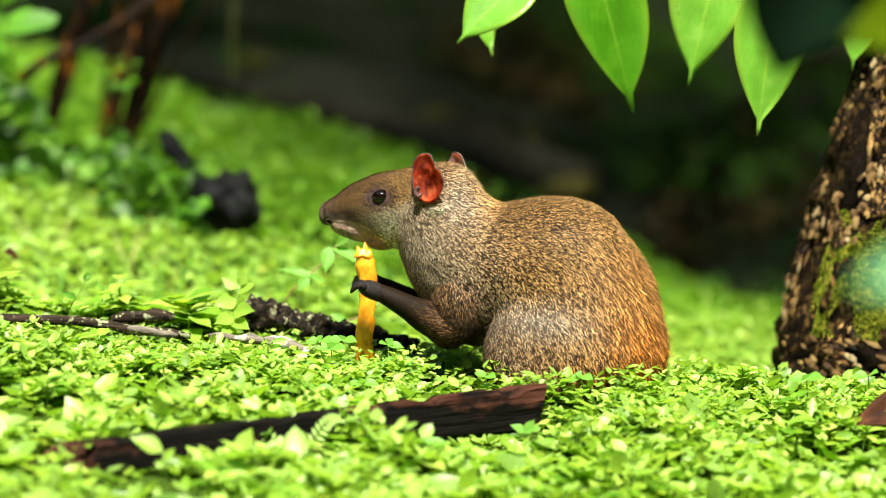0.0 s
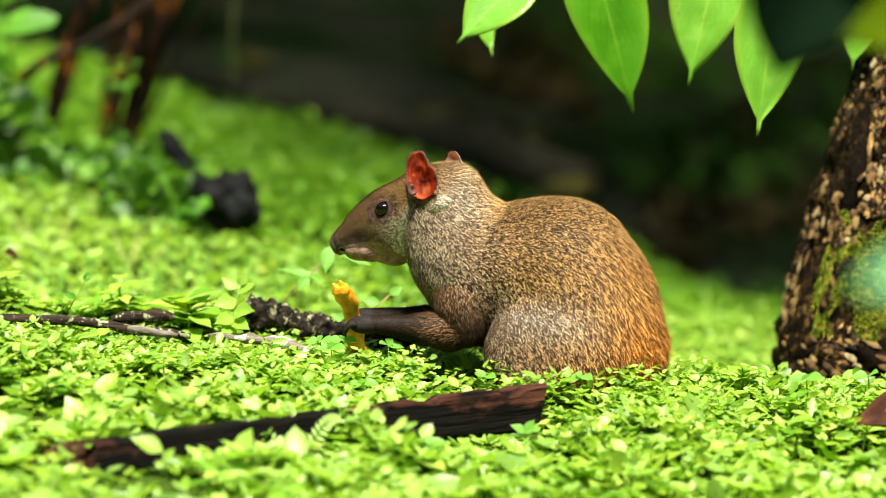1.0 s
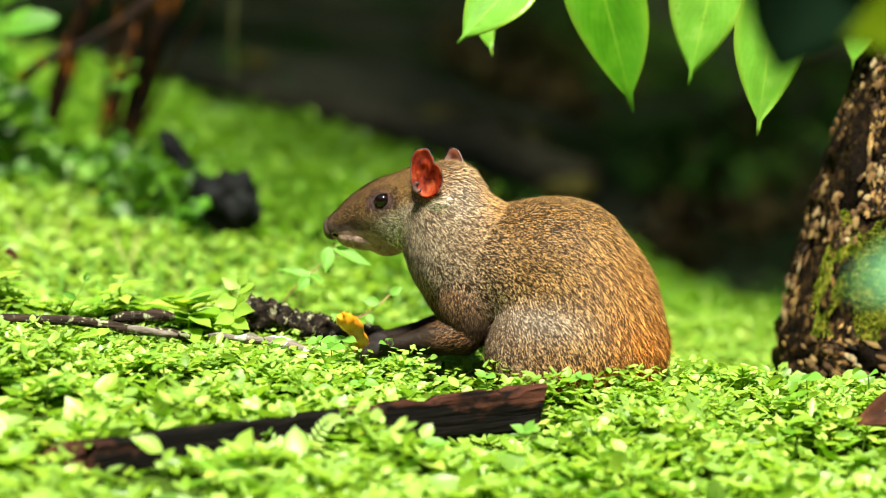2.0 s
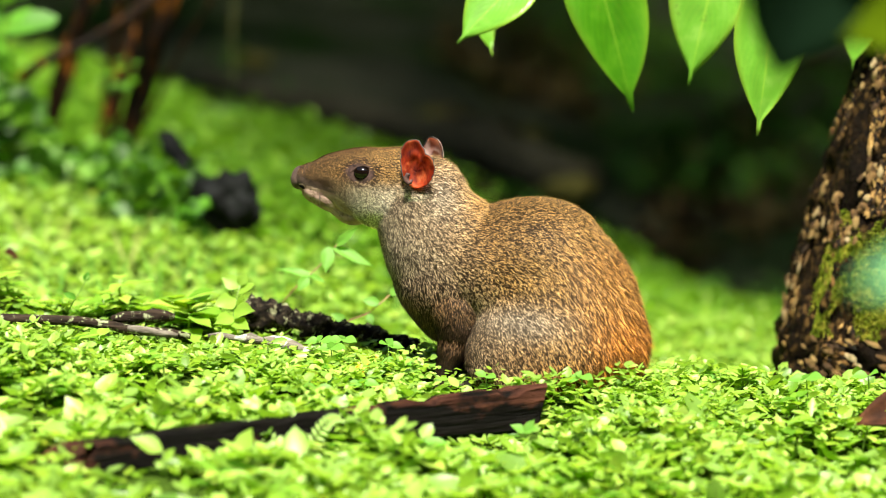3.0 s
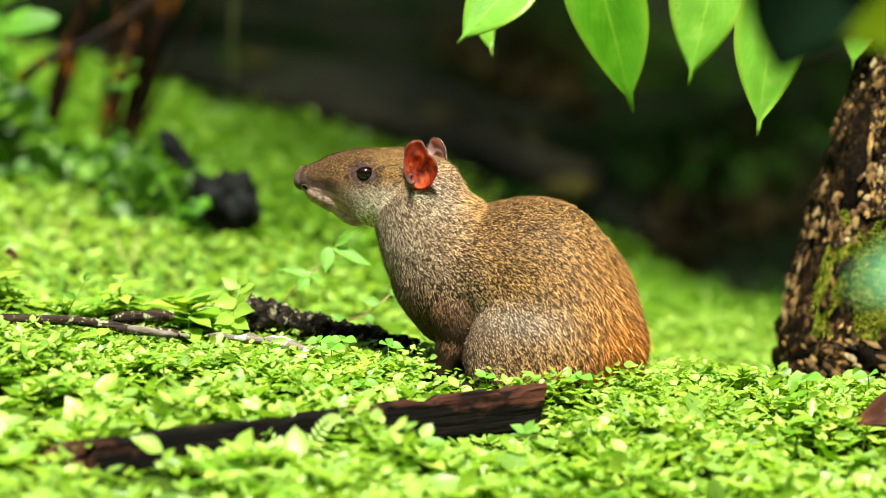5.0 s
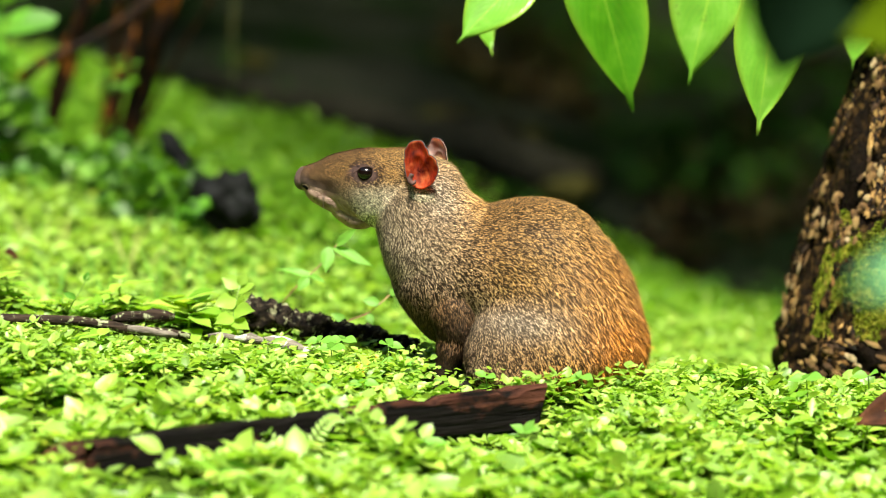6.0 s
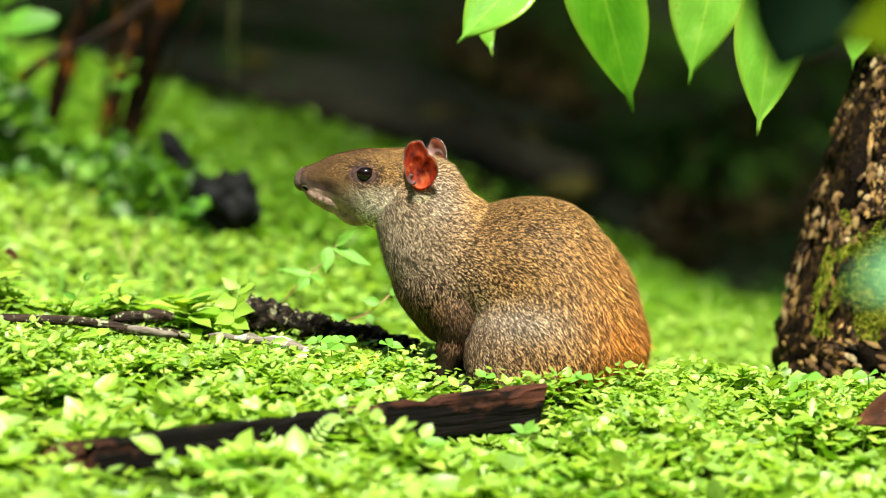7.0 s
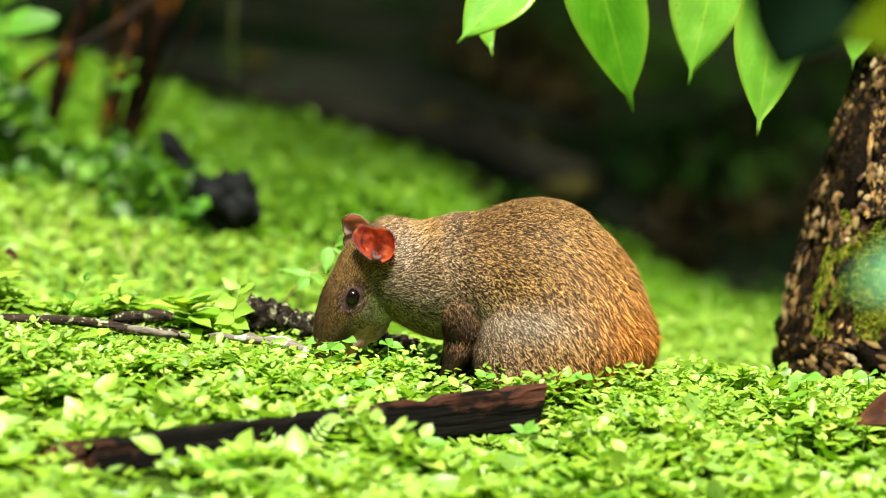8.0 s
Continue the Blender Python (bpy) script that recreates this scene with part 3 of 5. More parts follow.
BLACK, GOLD, GREY, ORANGE, PALE, BROWN = (np.array(c) for c in ((0.020, 0.011, 0.005), (0.295, 0.164, 0.052), (0.44, 0.33, 0.22), (0.51, 0.180, 0.018), (0.56, 0.49, 0.40), (0.11, 0.055, 0.024)))


def coat(u, v):
    """The tip colour of the coat over the side drawing: golden back, pale cheek, throat and thigh, orange rump, brown
    belly; the low browns also hold shade.
    """
    c = np.broadcast_to(GOLD, (len(u), 3))
    throat = (1 - step(665, 860, u - 0.45 * (v - 400))) * step(300, 350, v)
    c = lerp3(c, PALE, 0.60 * throat)
    c = lerp3(c, PALE * 1.1, 0.5 * np.exp(-((u - 768) / 34) ** 2 - ((v - 335) / 42) ** 2))
    # browns low on chest and thigh: dark fur, plus the shade beneath the body
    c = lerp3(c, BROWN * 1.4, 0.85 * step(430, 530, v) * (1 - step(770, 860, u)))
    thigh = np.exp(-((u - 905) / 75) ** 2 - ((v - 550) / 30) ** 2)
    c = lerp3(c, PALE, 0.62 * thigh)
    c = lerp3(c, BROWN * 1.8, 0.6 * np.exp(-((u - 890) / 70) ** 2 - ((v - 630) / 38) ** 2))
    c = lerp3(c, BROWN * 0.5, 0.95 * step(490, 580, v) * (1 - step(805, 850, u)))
    rump = step(1000, 1090, u) * step(490, 620, v)
    c = lerp3(c, ORANGE * 1.15, 0.95 * np.clip(rump + 0.4 * step(605, 650, v) * step(880, 990, u), 0, 1))
    c = lerp3(c, ORANGE, 0.28 * step(930, 1090, u) * step(370, 480, v))
    # sheen put into the coat: paler flank before the rump, darker shoulder
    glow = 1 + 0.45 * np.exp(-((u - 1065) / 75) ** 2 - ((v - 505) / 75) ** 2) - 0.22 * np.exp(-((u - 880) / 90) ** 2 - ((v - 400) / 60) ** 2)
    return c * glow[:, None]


def combing(u, v):
    """Down against back: hair lies along the back and falls down the rump."""
    return 0.55 + 2.2 * step(900, 1120, u) + 3.0 * step(1020, 1130, u) + 0.8 * step(430, 600, v) + 0.5 * (1 - step(700, 850, u))


def speckle(base, rng, dark=0.42):
    """Banded hairs: some show a black band, the others their pale tip."""
    n = len(base)
    black = rng.random(n) < dark
    shade = rng.uniform(0.9, 3.0, (n, 1))
    light = base.max(1, keepdims=True)
    bright = base + (PALE * light / 0.45 - base) * 0.22 * rng.random((n, 1)) ** 2
    return np.where(black[:, None], (BLACK * 0.6 + base * (0.07 + 0.10 * step(0.28, 0.5, light))) * rng.uniform(0.2, 1.8, (n, 1)), bright * shade)


def lerp3(a, b, t):
    return a + (b - a) * np.asarray(t)[:, None]


agouti = new("agouti")
tagged(agouti, "brown speckled agouti with red ears crouching on green plants", "agouti")
HOME = side(960, 672)
agouti.location = HOME


def animal_part(name, me, material, pivot, parent=None, label=""):
    ob = part(name, me, material, parent or agouti, label)
    ob.location = pivot - HOME if parent is None else pivot
    return ob


def build_torso():
    piv = side(960, 560)
    blobs = [blob(976, 545, 142, 150, 0.088, turn=8), blob(911, 461, 144, 103, 0.080, turn=19), blob(830, 467, 94, 89, 0.074), blob(1001, 610, 135, 96, 0.092, turn=-2),
             blob(925, 618, 105, 92, 0.040, -0.066), blob(925, 618, 105, 92, 0.040, 0.066)]
    me = rounded("torso", blobs, piv, 0.010, 72)
    ob = animal_part("torso", me, M["skin"], piv)

    def world(p):
        q = p + piv
        return q[:, 0] * 1407 + 784, 441 - (q[:, 2] - 0.16) * 1395

    def flow(p, nn):
        u, v = world(p)
        return np.stack([np.ones_like(u), np.zeros_like(u), -combing(u, v)], 1)

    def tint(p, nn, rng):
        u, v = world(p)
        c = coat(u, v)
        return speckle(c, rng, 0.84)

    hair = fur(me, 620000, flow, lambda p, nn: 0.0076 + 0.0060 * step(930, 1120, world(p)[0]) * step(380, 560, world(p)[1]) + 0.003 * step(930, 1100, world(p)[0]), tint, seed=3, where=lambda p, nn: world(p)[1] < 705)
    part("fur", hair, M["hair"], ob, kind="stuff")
    return ob


def build_chest():
    piv = side(800, 500)
    blobs = [blob(802, 481, 112, 102, 0.072, turn=-1), blob(794, 547, 55, 60, 0.046)]
    me = rounded("chest", blobs, piv, 0.010, 48)
    ob = animal_part("chest", me, M["skin"], piv)

    def flow(p, nn):
        u, v = 800 + p[:, 0] * 1407, 500 - p[:, 2] * 1395
        return np.stack([np.ones_like(u), np.zeros_like(u), -combing(u, v)], 1)

    def tint(p, nn, rng):
        v = 500 - p[:, 2] * 1395
        u = 800 + p[:, 0] * 1407
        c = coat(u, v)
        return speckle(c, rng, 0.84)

    part("fur", fur(me, 150000, flow, lambda p, nn: np.full(len(p), 0.0076), tint, seed=5), M["hair"], ob, kind="stuff")
    return ob


NECK0, HEAD0 = side(820, 480), side(720, 325)


def build_neck():
    blobs = [blob(736, 350, 77, 62, 0.050, turn=32), blob(768, 413, 89, 71, 0.057, turn=-1), blob(800, 459, 113, 95, 0.068)]
    me = rounded("neck", blobs, NECK0, 0.012, 48)
    ob = animal_part("neck", me, M["skin"], NECK0)

    def flow(p, nn):
        u, v = p[:, 0] * 1407 + 820, 480 - p[:, 2] * 1395
        return np.stack([np.ones_like(u), np.zeros_like(u), -combing(u, v)], 1)

    def tint(p, nn, rng):
        u, v = p[:, 0] * 1407 + 820, 480 - p[:, 2] * 1395
        c = coat(u, v)
        return speckle(c, rng, 0.80)

    part("fur", fur(me, 290000, flow, lambda p, nn: 0.0072 + 0.0045 * step(0.3, 0.9, nn[:, 2]), tint, seed=7), M["hair"], ob, kind="stuff")
    return ob


JAW = []


def build_head():
    blobs = [blob(705, 324, 72, 60, 0.044), blob(643, 320, 64, 55, 0.037, turn=-4), blob(595, 317, 47, 41, 0.026, turn=-6),
             blob(542, 319, 27, 22, 0.0165), blob(568, 336, 31, 27, 0.020, turn=-25), blob(752, 336, 22, 18, 0.012, -0.040), blob(752, 336, 22, 18, 0.012, 0.040), blob(640, 362, 60, 33, 0.026, turn=-22), blob(700, 360, 50, 45, 0.040)]
    me = rounded("head", blobs, HEAD0, 0.006, 64, side(670, 328))
    ob = animal_part("head", me, M["skin"], HEAD0)

    def world(p):
        return p[:, 0] * 1407 + 720, 325 - p[:, 2] * 1395

    def flow(p, nn):
        u, v = world(p)
        return np.stack([np.ones_like(u), np.sign(p[:, 1]) * 0.15, -0.25 - 0.9 * step(330, 390, v)], 1)

    def bare(p, nn):
        u, v = world(p)
        rag = np.random.default_rng(2).normal(0, 5, len(u))
        muzzle = (u < 656) & (v > 322 + 0.32 * (u - 552) + rag) & (u < 612 + 0.75 * (v - 348) + rag)
        nose = (u < 523) | ((u < 540) & (v > 313 + rag))
        eye = ((u - 645) / 27) ** 2 + ((v - 303 - 0.12 * (u - 645)) / 16) ** 2 < 1 + 0.25 * np.sin(u * 0.9 + v)
        ear = ((u - 754) / 22) ** 2 + ((v - 294) / 27) ** 2 < 1
        sparse = (((u - 650) / 38) ** 2 + ((v - 303) / 25) ** 2 < 1) & (np.random.default_rng(8).random(len(u)) < 0.6)
        return ~(muzzle | nose | eye | ear | sparse)

    def tint(p, nn, rng):
        u, v = world(p)
        c = lerp3(np.broadcast_to(GOLD * 0.8, (len(u), 3)), GREY * 0.9, step(300, 350, v) * 0.8)
        c = lerp3(c, PALE * 1.7, 0.95 * step(312, 356, v) * step(606, 650, u))
        c = lerp3(c, BROWN, 0.5 * (1 - step(550, 620, u)))
        c = lerp3(c, BLACK * 1.3, 0.95 * (1 - step(575, 618, u)) * step(306, 322, v))
        c = lerp3(c, BROWN * 0.8, 0.6 * (1 - step(620, 690, u)) * (1 - step(272, 296, v)))
        return speckle(c, rng, 0.70)

    # bare skin: grey nose and pinkish muzzle
    me.materials.append(M["lip"])
    me.materials.append(M["nose"])
    me.materials.append(M["lid"])
    for f in me.polygons:
        u, v = f.center.x * 1407 + 720, 325 - f.center.z * 1395
        if ((u - 650) / 40) ** 2 + ((v - 303) / 26) ** 2 < 1:
            f.material_index = 3
        elif u < 536 - 0.5 * (v - 320):
            f.material_index = 2
        elif v > 318 + 0.32 * (u - 552) and v < 331 + 0.22 * (u - 552) and u < 604:
            f.material_index = 2
        elif v > 320 + 0.32 * (u - 552) and u < min(658, 614 + 0.75 * (v - 348)):
            f.material_index = 1
    part("fur", fur(me, 190000, flow, lambda p, nn: 0.0026 + 0.0038 * step(560, 740, world(p)[0]), tint, 0.32, 0.00050, seed=9, where=bare), M["hair"], ob, kind="stuff")
    # lips and the bare lower muzzle, the nose pad, the jaw
    lip = rounded("upper_lip", [blob(578, 352, 37, 23, 0.0240, turn=-34), blob(553, 339, 22, 20, 0.0190)], HEAD0, 0.005, 24)
    part("upper_lip", lip, M["lip"], ob, "bare pinkish grey lip")
    fuzz = lambda p, nn, rng: np.where(rng.random((len(p), 1)) < 0.55, BLACK, BROWN * 1.2) * rng.uniform(0.6, 1.4, (len(p), 1))
    upper = lambda p, nn: (325 - p[:, 2] * 1395) < 338 + 0.3 * ((p[:, 0] * 1407 + 720) - 560) + 4 * np.random.default_rng(6).normal(size=len(p))
    part("lip_fuzz", fur(lip, 6000, flow, lambda p, nn: np.full(len(p), 0.003), fuzz, 0.3, 0.0007, seed=12, where=upper), M["hair"], ob, kind="stuff")
    jaw = rounded("lower_jaw", [blob(602, 370, 33, 17, 0.017, turn=-28), blob(630, 383, 27, 14, 0.020)], HEAD0, 0.005, 24)
    JAW.append(part("lower_jaw", jaw, M["lip"], ob, "bare pinkish chin"))
    pad = rounded("nose", [blob(525, 325, 14, 15, 0.0125), blob(530, 312, 14, 14, 0.011)], HEAD0, 0.004, 20)
    part("nose", pad, M["nose"], ob, "dark grey nose pad")
    for sgn in (-1, 1):
        nostril = rounded("nostril", [blob(540, 333, 11, 5, 0.004, sgn * 0.0135, -20), blob(548, 329, 7, 4, 0.003, sgn * 0.0150)], HEAD0, 0.002, 12)
        part("nostril", nostril, M["nostril"], ob)
        eye = rounded("eye", [blob(651, 303, 15.2, 13.2, 0.0095, sgn * 0.0335)], HEAD0, 0.002, 24)
        part("eye", eye, M["eye"], ob, "glossy black eye")
        rim = []
        for k in range(21):
            a = 2 * math.pi * k / 20
            c = side(651 + (15.4 + 6.5 * abs(math.cos(a)) ** 6) * math.cos(a), 303 - 13.0 * math.sin(a) - 2.5 * math.cos(a), sgn * (0.0372 - 0.0026 * abs(math.cos(a)))) - HEAD0
            rim.append(c)
        part("eyelid", tube("eyelid", rim, [0.0012] * 21, 8), M["lid"], ob, "dark bare eyelid")
        build_ear(ob, sgn)
    # whiskers
    rng = random.Random(4)
    for k in range(12):
        sgn = -1 if k % 2 else 1
        a = side(575 + rng.uniform(-12, 15), 335 + rng.uniform(-8, 12), sgn * 0.02) - HEAD0
        b = a + np.array([rng.uniform(0.0, 0.05), sgn * rng.uniform(0.02, 0.045), rng.uniform(-0.035, 0.015)])
        part("whisker", tube("whisker", curve_line(a, b, (0, 0, -0.004), 5), [0.00025] * 5 + [0.0001], 4), M["claw"], ob)
    return ob


EARS = {}
# the ear's outline, every 22.5 degrees from the back over the top
LOBES = (0.86, 0.76, 0.62, 0.86, 1.22, 1.30, 1.14, 0.93, 0.86, 0.90, 1.02, 1.20, 1.28, 1.18, 1.10, 1.00)


def build_ear(head, sgn):
    """A thin notched cup, open to the side, with a ragged rim and a furry tragus at its mouth."""
    base = side(757 if sgn < 0 else 744, 281 if sgn < 0 else 292, sgn * 0.0560) - HEAD0
    rows, cols = 14, 44

    def rim(a):
        """Half size of the outline at angle a: a tall front lobe, a rounder back lobe and a notch between them."""
        turn = (a / (2 * math.pi) * len(LOBES)) % len(LOBES)
        i, f = int(turn), turn - int(turn)
        f = f * f * (3 - 2 * f)
        return LOBES[i] * (1 - f) + LOBES[(i + 1) % len(LOBES)] * f + 0.012 * math.sin(9 * a)

    def shell(r, a):
        q = r * rim(a)
        x = 0.0240 * q * math.cos(a) - 0.004 * (1 - r)
        z = 0.0240 * q * math.sin(a) - 0.008 * (1 - r)
        y = 0.013 * (1 - r ** 1.8) - 0.006 * r * math.cos(a) - 0.004 * math.exp(-((r - 0.55) / 0.12) ** 2) * max(0, math.sin(a - 0.4))
        if a > 3.6:
            y += 0.006 * r * math.sin((a - 3.6) * 1.15)
        return x, y, z

    verts, faces = [], []
    for i in range(rows + 1):
        for j in range(cols):
            verts.append(shell(0.02 + 0.98 * i / rows, 2 * math.pi * j / cols))
    for i in range(rows):
        for j in range(cols):
            a, b = i * cols + j, i * cols + (j + 1) % cols
            faces.append((a, b, b + cols, a + cols))
    grow = Matrix.Diagonal((1, -sgn, 1, 1))
    me = mesh("ear", [grow @ Vector(v) for v in verts], faces)
    bm = bmesh.new()
    bm.from_mesh(me)
    line = [grow @ Vector(shell(1.0, 2 * math.pi * j / 60)) for j in range(-8, 43)]
    edge = tube("ear_edge", line, [0.0007] * len(line), 6, 0.5, 300)
    n = len(bm.faces)
    bm.from_mesh(edge)
    bm.faces.ensure_lookup_table()
    for k in range(n, len(bm.faces)):
        bm.faces[k].material_index = 1
    # the curled fold at the ear's mouth
    curl = [grow @ Vector((-0.0105 + 0.0036 * math.cos(0.8 * k + 1.2), -0.002 + 0.0006 * k, -0.0185 + 0.0052 * math.sin(0.8 * k + 1.2))) for k in range(7)]
    fold = tube("ear_fold", curl, [0.0016, 0.0027, 0.0034, 0.0036, 0.0034, 0.0028, 0.0014], 10, 0.5, 220)
    n = len(bm.faces)
    bm.from_mesh(fold)
    bm.faces.ensure_lookup_table()
    for k in range(n, len(bm.faces)):
        bm.faces[k].material_index = 2
    bm.to_mesh(me)
    bm.free()
    ear = part("ear", me, [M["ear" if sgn < 0 else "ear_lit"], M["ear_rim"], M["fold"]], head, "thin translucent red ear with dark ragged rim" if sgn < 0 else "thin ear with dark ragged rim, its light put into pale pink")
    sol = ear.modifiers.new("thick", "SOLIDIFY")
    sol.thickness = 0.0010
    EARS[sgn] = (ear, base)
    return ear


def build_arm(sgn):
    y = sgn * 0.042
    # upper arm hangs from the shoulder to the elbow
    piv = side(800, 520, y)
    me = rounded("upper_arm", [blob(800, 530, 44, 46, 0.028, y), blob(806, 570, 36, 42, 0.024, y)], piv, 0.006, 24)
    up = animal_part("upper_arm", me, M["paw"], piv)

    def brown(p, nn, rng):
        return speckle(lerp3(np.broadcast_to(BROWN * np.array((1.25, 1.4, 1.4)), (len(p), 3)), BLACK, step(0.005, -0.040, p[:, 2])), rng, 0.74)

    part("fur", fur(me, 26000, lambda p, nn: np.tile((0.3, 0, -1.0), (len(p), 1)), lambda p, nn: np.full(len(p), 0.0075), brown, seed=21 + sgn), M["hair"], up, kind="stuff")
    # forearm, drawn lying towards the front, elbow at its origin
    o = side(784, 441)
    me = rounded("forearm", [blob(784, 441, 34, 33, 0.022), blob(745, 441, 44, 27, 0.019), blob(700, 441, 40, 18, 0.013), blob(655, 441, 34, 14, 0.011)], o, 0.005, 36)
    fore = animal_part("forearm", me, M["paw"], side(815, 560, y))

    def tint(p, nn, rng):
        c = lerp3(np.broadcast_to(BROWN * 0.8, (len(p), 3)), BLACK * 0.5, step(-0.005, -0.055, p[:, 0]) + 0.6 * step(0.0, -0.018, p[:, 2]))
        return speckle(c, rng, 0.6)

    part("fur", fur(me, 18000, lambda p, nn: np.tile((-1.0, 0, -0.1), (len(p), 1)), lambda p, nn: 0.008 - 0.005 * step(-0.02, -0.08, p[:, 0]), tint, 0.25, 0.0008, seed=31 + sgn), M["hair"], fore, kind="stuff")
    # paw with four toes
    me = rounded("paw", [blob(640, 443, 26, 15, 0.012), blob(622, 446, 16, 11, 0.011)], o, 0.004, 18)
    part("paw", me, M["paw"], fore, "black bare front paw")
    for k in range(4):
        dy = (k - 1.5) * 0.0055
        a = side(622, 444, dy) - o
        line = [a, a + np.array([-0.009, dy * 0.5, 0.001]), a + np.array([-0.015, dy * 0.5, -0.006]), a + np.array([-0.016, dy * 0.4, -0.014])]
        part("toe", tube("toe", line, [0.0042, 0.0040, 0.0034, 0.0016], 8), M["paw"], fore)
    return up, fore


def build_hind_foot(sgn):
    piv = side(850, 662, sgn * 0.06)
    me = rounded("hind_foot", [blob(880, 664, 60, 13, 0.014, sgn * 0.06), blob(835, 666, 26, 11, 0.013, sgn * 0.06)], piv, 0.005, 20)
    ob = animal_part("hind_foot", me, M["paw"], piv)
    for k in range(3):
        a = side(815, 668, sgn * 0.06 + (k - 1) * 0.008) - piv
        part("claw", tube("claw", [a, a + np.array([-0.012, 0, 0.0]), a + np.array([-0.02, 0, -0.005])], [0.004, 0.003, 0.001], 8), M["claw"], ob)
    return ob


torso, chest, neck, head = build_torso(), build_chest(), build_neck(), build_head()
arms = [build_arm(-1), build_arm(1)]
build_hind_foot(-1)
build_hind_foot(1)


def build_fruit():
    """A bitten strip of ripe fruit with a ragged upper end."""
    line = curve_line((0, 0, -0.066), (-0.006, 0, 0.066), (0.006, 0, 0), 16)
    rad = [0.005, 0.009, 0.0105, 0.011, 0.0105, 0.010, 0.0095, 0.0095, 0.010, 0.0105, 0.011, 0.0115, 0.012, 0.012, 0.0115, 0.010, 0.006]
    me = tube("fruit_strip", line, rad, 20, 0.35, 60, 3)
    for v in me.vertices:
        v.co.y *= 0.65
        v.co += v.normal * 0.0015 * noise.noise(v.co * 220)
    ob = part("fruit_strip", me, M["fruit"], None)
    for k, (dx, top) in enumerate(((-0.007, -0.003), (0.002, 0.002), (0.008, -0.006))):
        part("shred", tube("shred", curve_line((dx * 0.6 - 0.006, 0, 0.055), (dx - 0.006, 0.002, 0.072 + top), (0.001, 0, 0), 6, 0.001, k * 2.0), [0.0075, 0.007, 0.0062, 0.005, 0.0036, 0.002, 0.0008], 9, 0.6, 200), M["fruit"], ob)
        part("shred", tube("shred", curve_line((dx * 0.5, 0, -0.050), (dx * 1.6 + 0.004, -0.002, -0.078 + top), (0.001, 0, 0), 6, 0.002, k * 5.0), [0.006, 0.0055, 0.005, 0.004, 0.003, 0.002, 0.0008], 9, 0.5, 200), M["fruit"], ob)
    return tagged(ob, "torn strip of ripe yellow-orange fruit held by the agouti", "fruit")


fruit = build_fruit()

# ---- things that lie and grow in the clearing ----


def blade(name, length, width, droop=0.15, fold=0.25, wave=0.02, full=False, n=12, m=6, seed=0.0):
    """A pointed leaf along +x, its face up +z: a grid with a rib, folded, drooping and a little wavy; 'blade' holds (along, across)."""
    verts, faces, data = [], [], []
    for i in range(n + 1):
        t = i / n
        body = min(t / 0.93, 1.0)
        half = width * 0.5 * math.sin(math.pi * body ** 0.90) ** 0.85 * (1 - 0.18 * body)
        if full:
            half = width * 0.46 * math.sin(math.pi * body ** 1.05) ** 0.85
        half = max(half, width * (0.11 if full else 0.035) * math.sqrt(max(0.0, 1 - t)) * min(1, t * 8))
        for j in range(m + 1):
            s = 2 * j / m - 1
            y = half * s
            z = -droop * length * t * t + abs(y) * fold + wave * length * math.sin(9 * t + 2.5 * s + seed) * abs(s)
            verts.append((length * t, y, z))
            data.append((t, s, 0, 1))
    for i in range(n):
        for j in range(m):
            a = i * (m + 1) + j
            faces.append((a, a + m + 1, a + m + 2, a + 1))
    me = bpy.data.meshes.new(name)
    me.from_pydata(verts, [], faces)
    me.shade_smooth()
    col = me.color_attributes.new("blade", "FLOAT_COLOR", "POINT")
    col.data.foreach_set("color", np.array(data, np.float32).ravel())
    return me


def aim(base, tip, face):
    """The pose that lays +x from base to tip, with +z towards face."""
    base, x = Vector(base), (Vector(tip) - Vector(base)).normalized()
    z = Vector(face)
    z = (z - x * z.dot(x)).normalized()
    y = z.cross(x)
    m = Matrix((x, y, z)).transposed().to_4x4()
    m.translation = base
    return m


def leaf_part(name, base, tip, width, face, material, parent, droop=0.12, fold=0.22, thick=0.0, label="", seed=0.0, n=12, m=6, full=False):
    base, tip = Vector(base), Vector(tip)
    me = blade(name, (tip - base).length, width, droop, fold, full=full, seed=seed, n=n, m=m)
    me.transform(aim(base, tip, face))
    ob = part(name, me, material, parent, label)
    if thick:
        s = ob.modifiers.new("thick", "SOLIDIFY")
        s.thickness = thick
    return ob


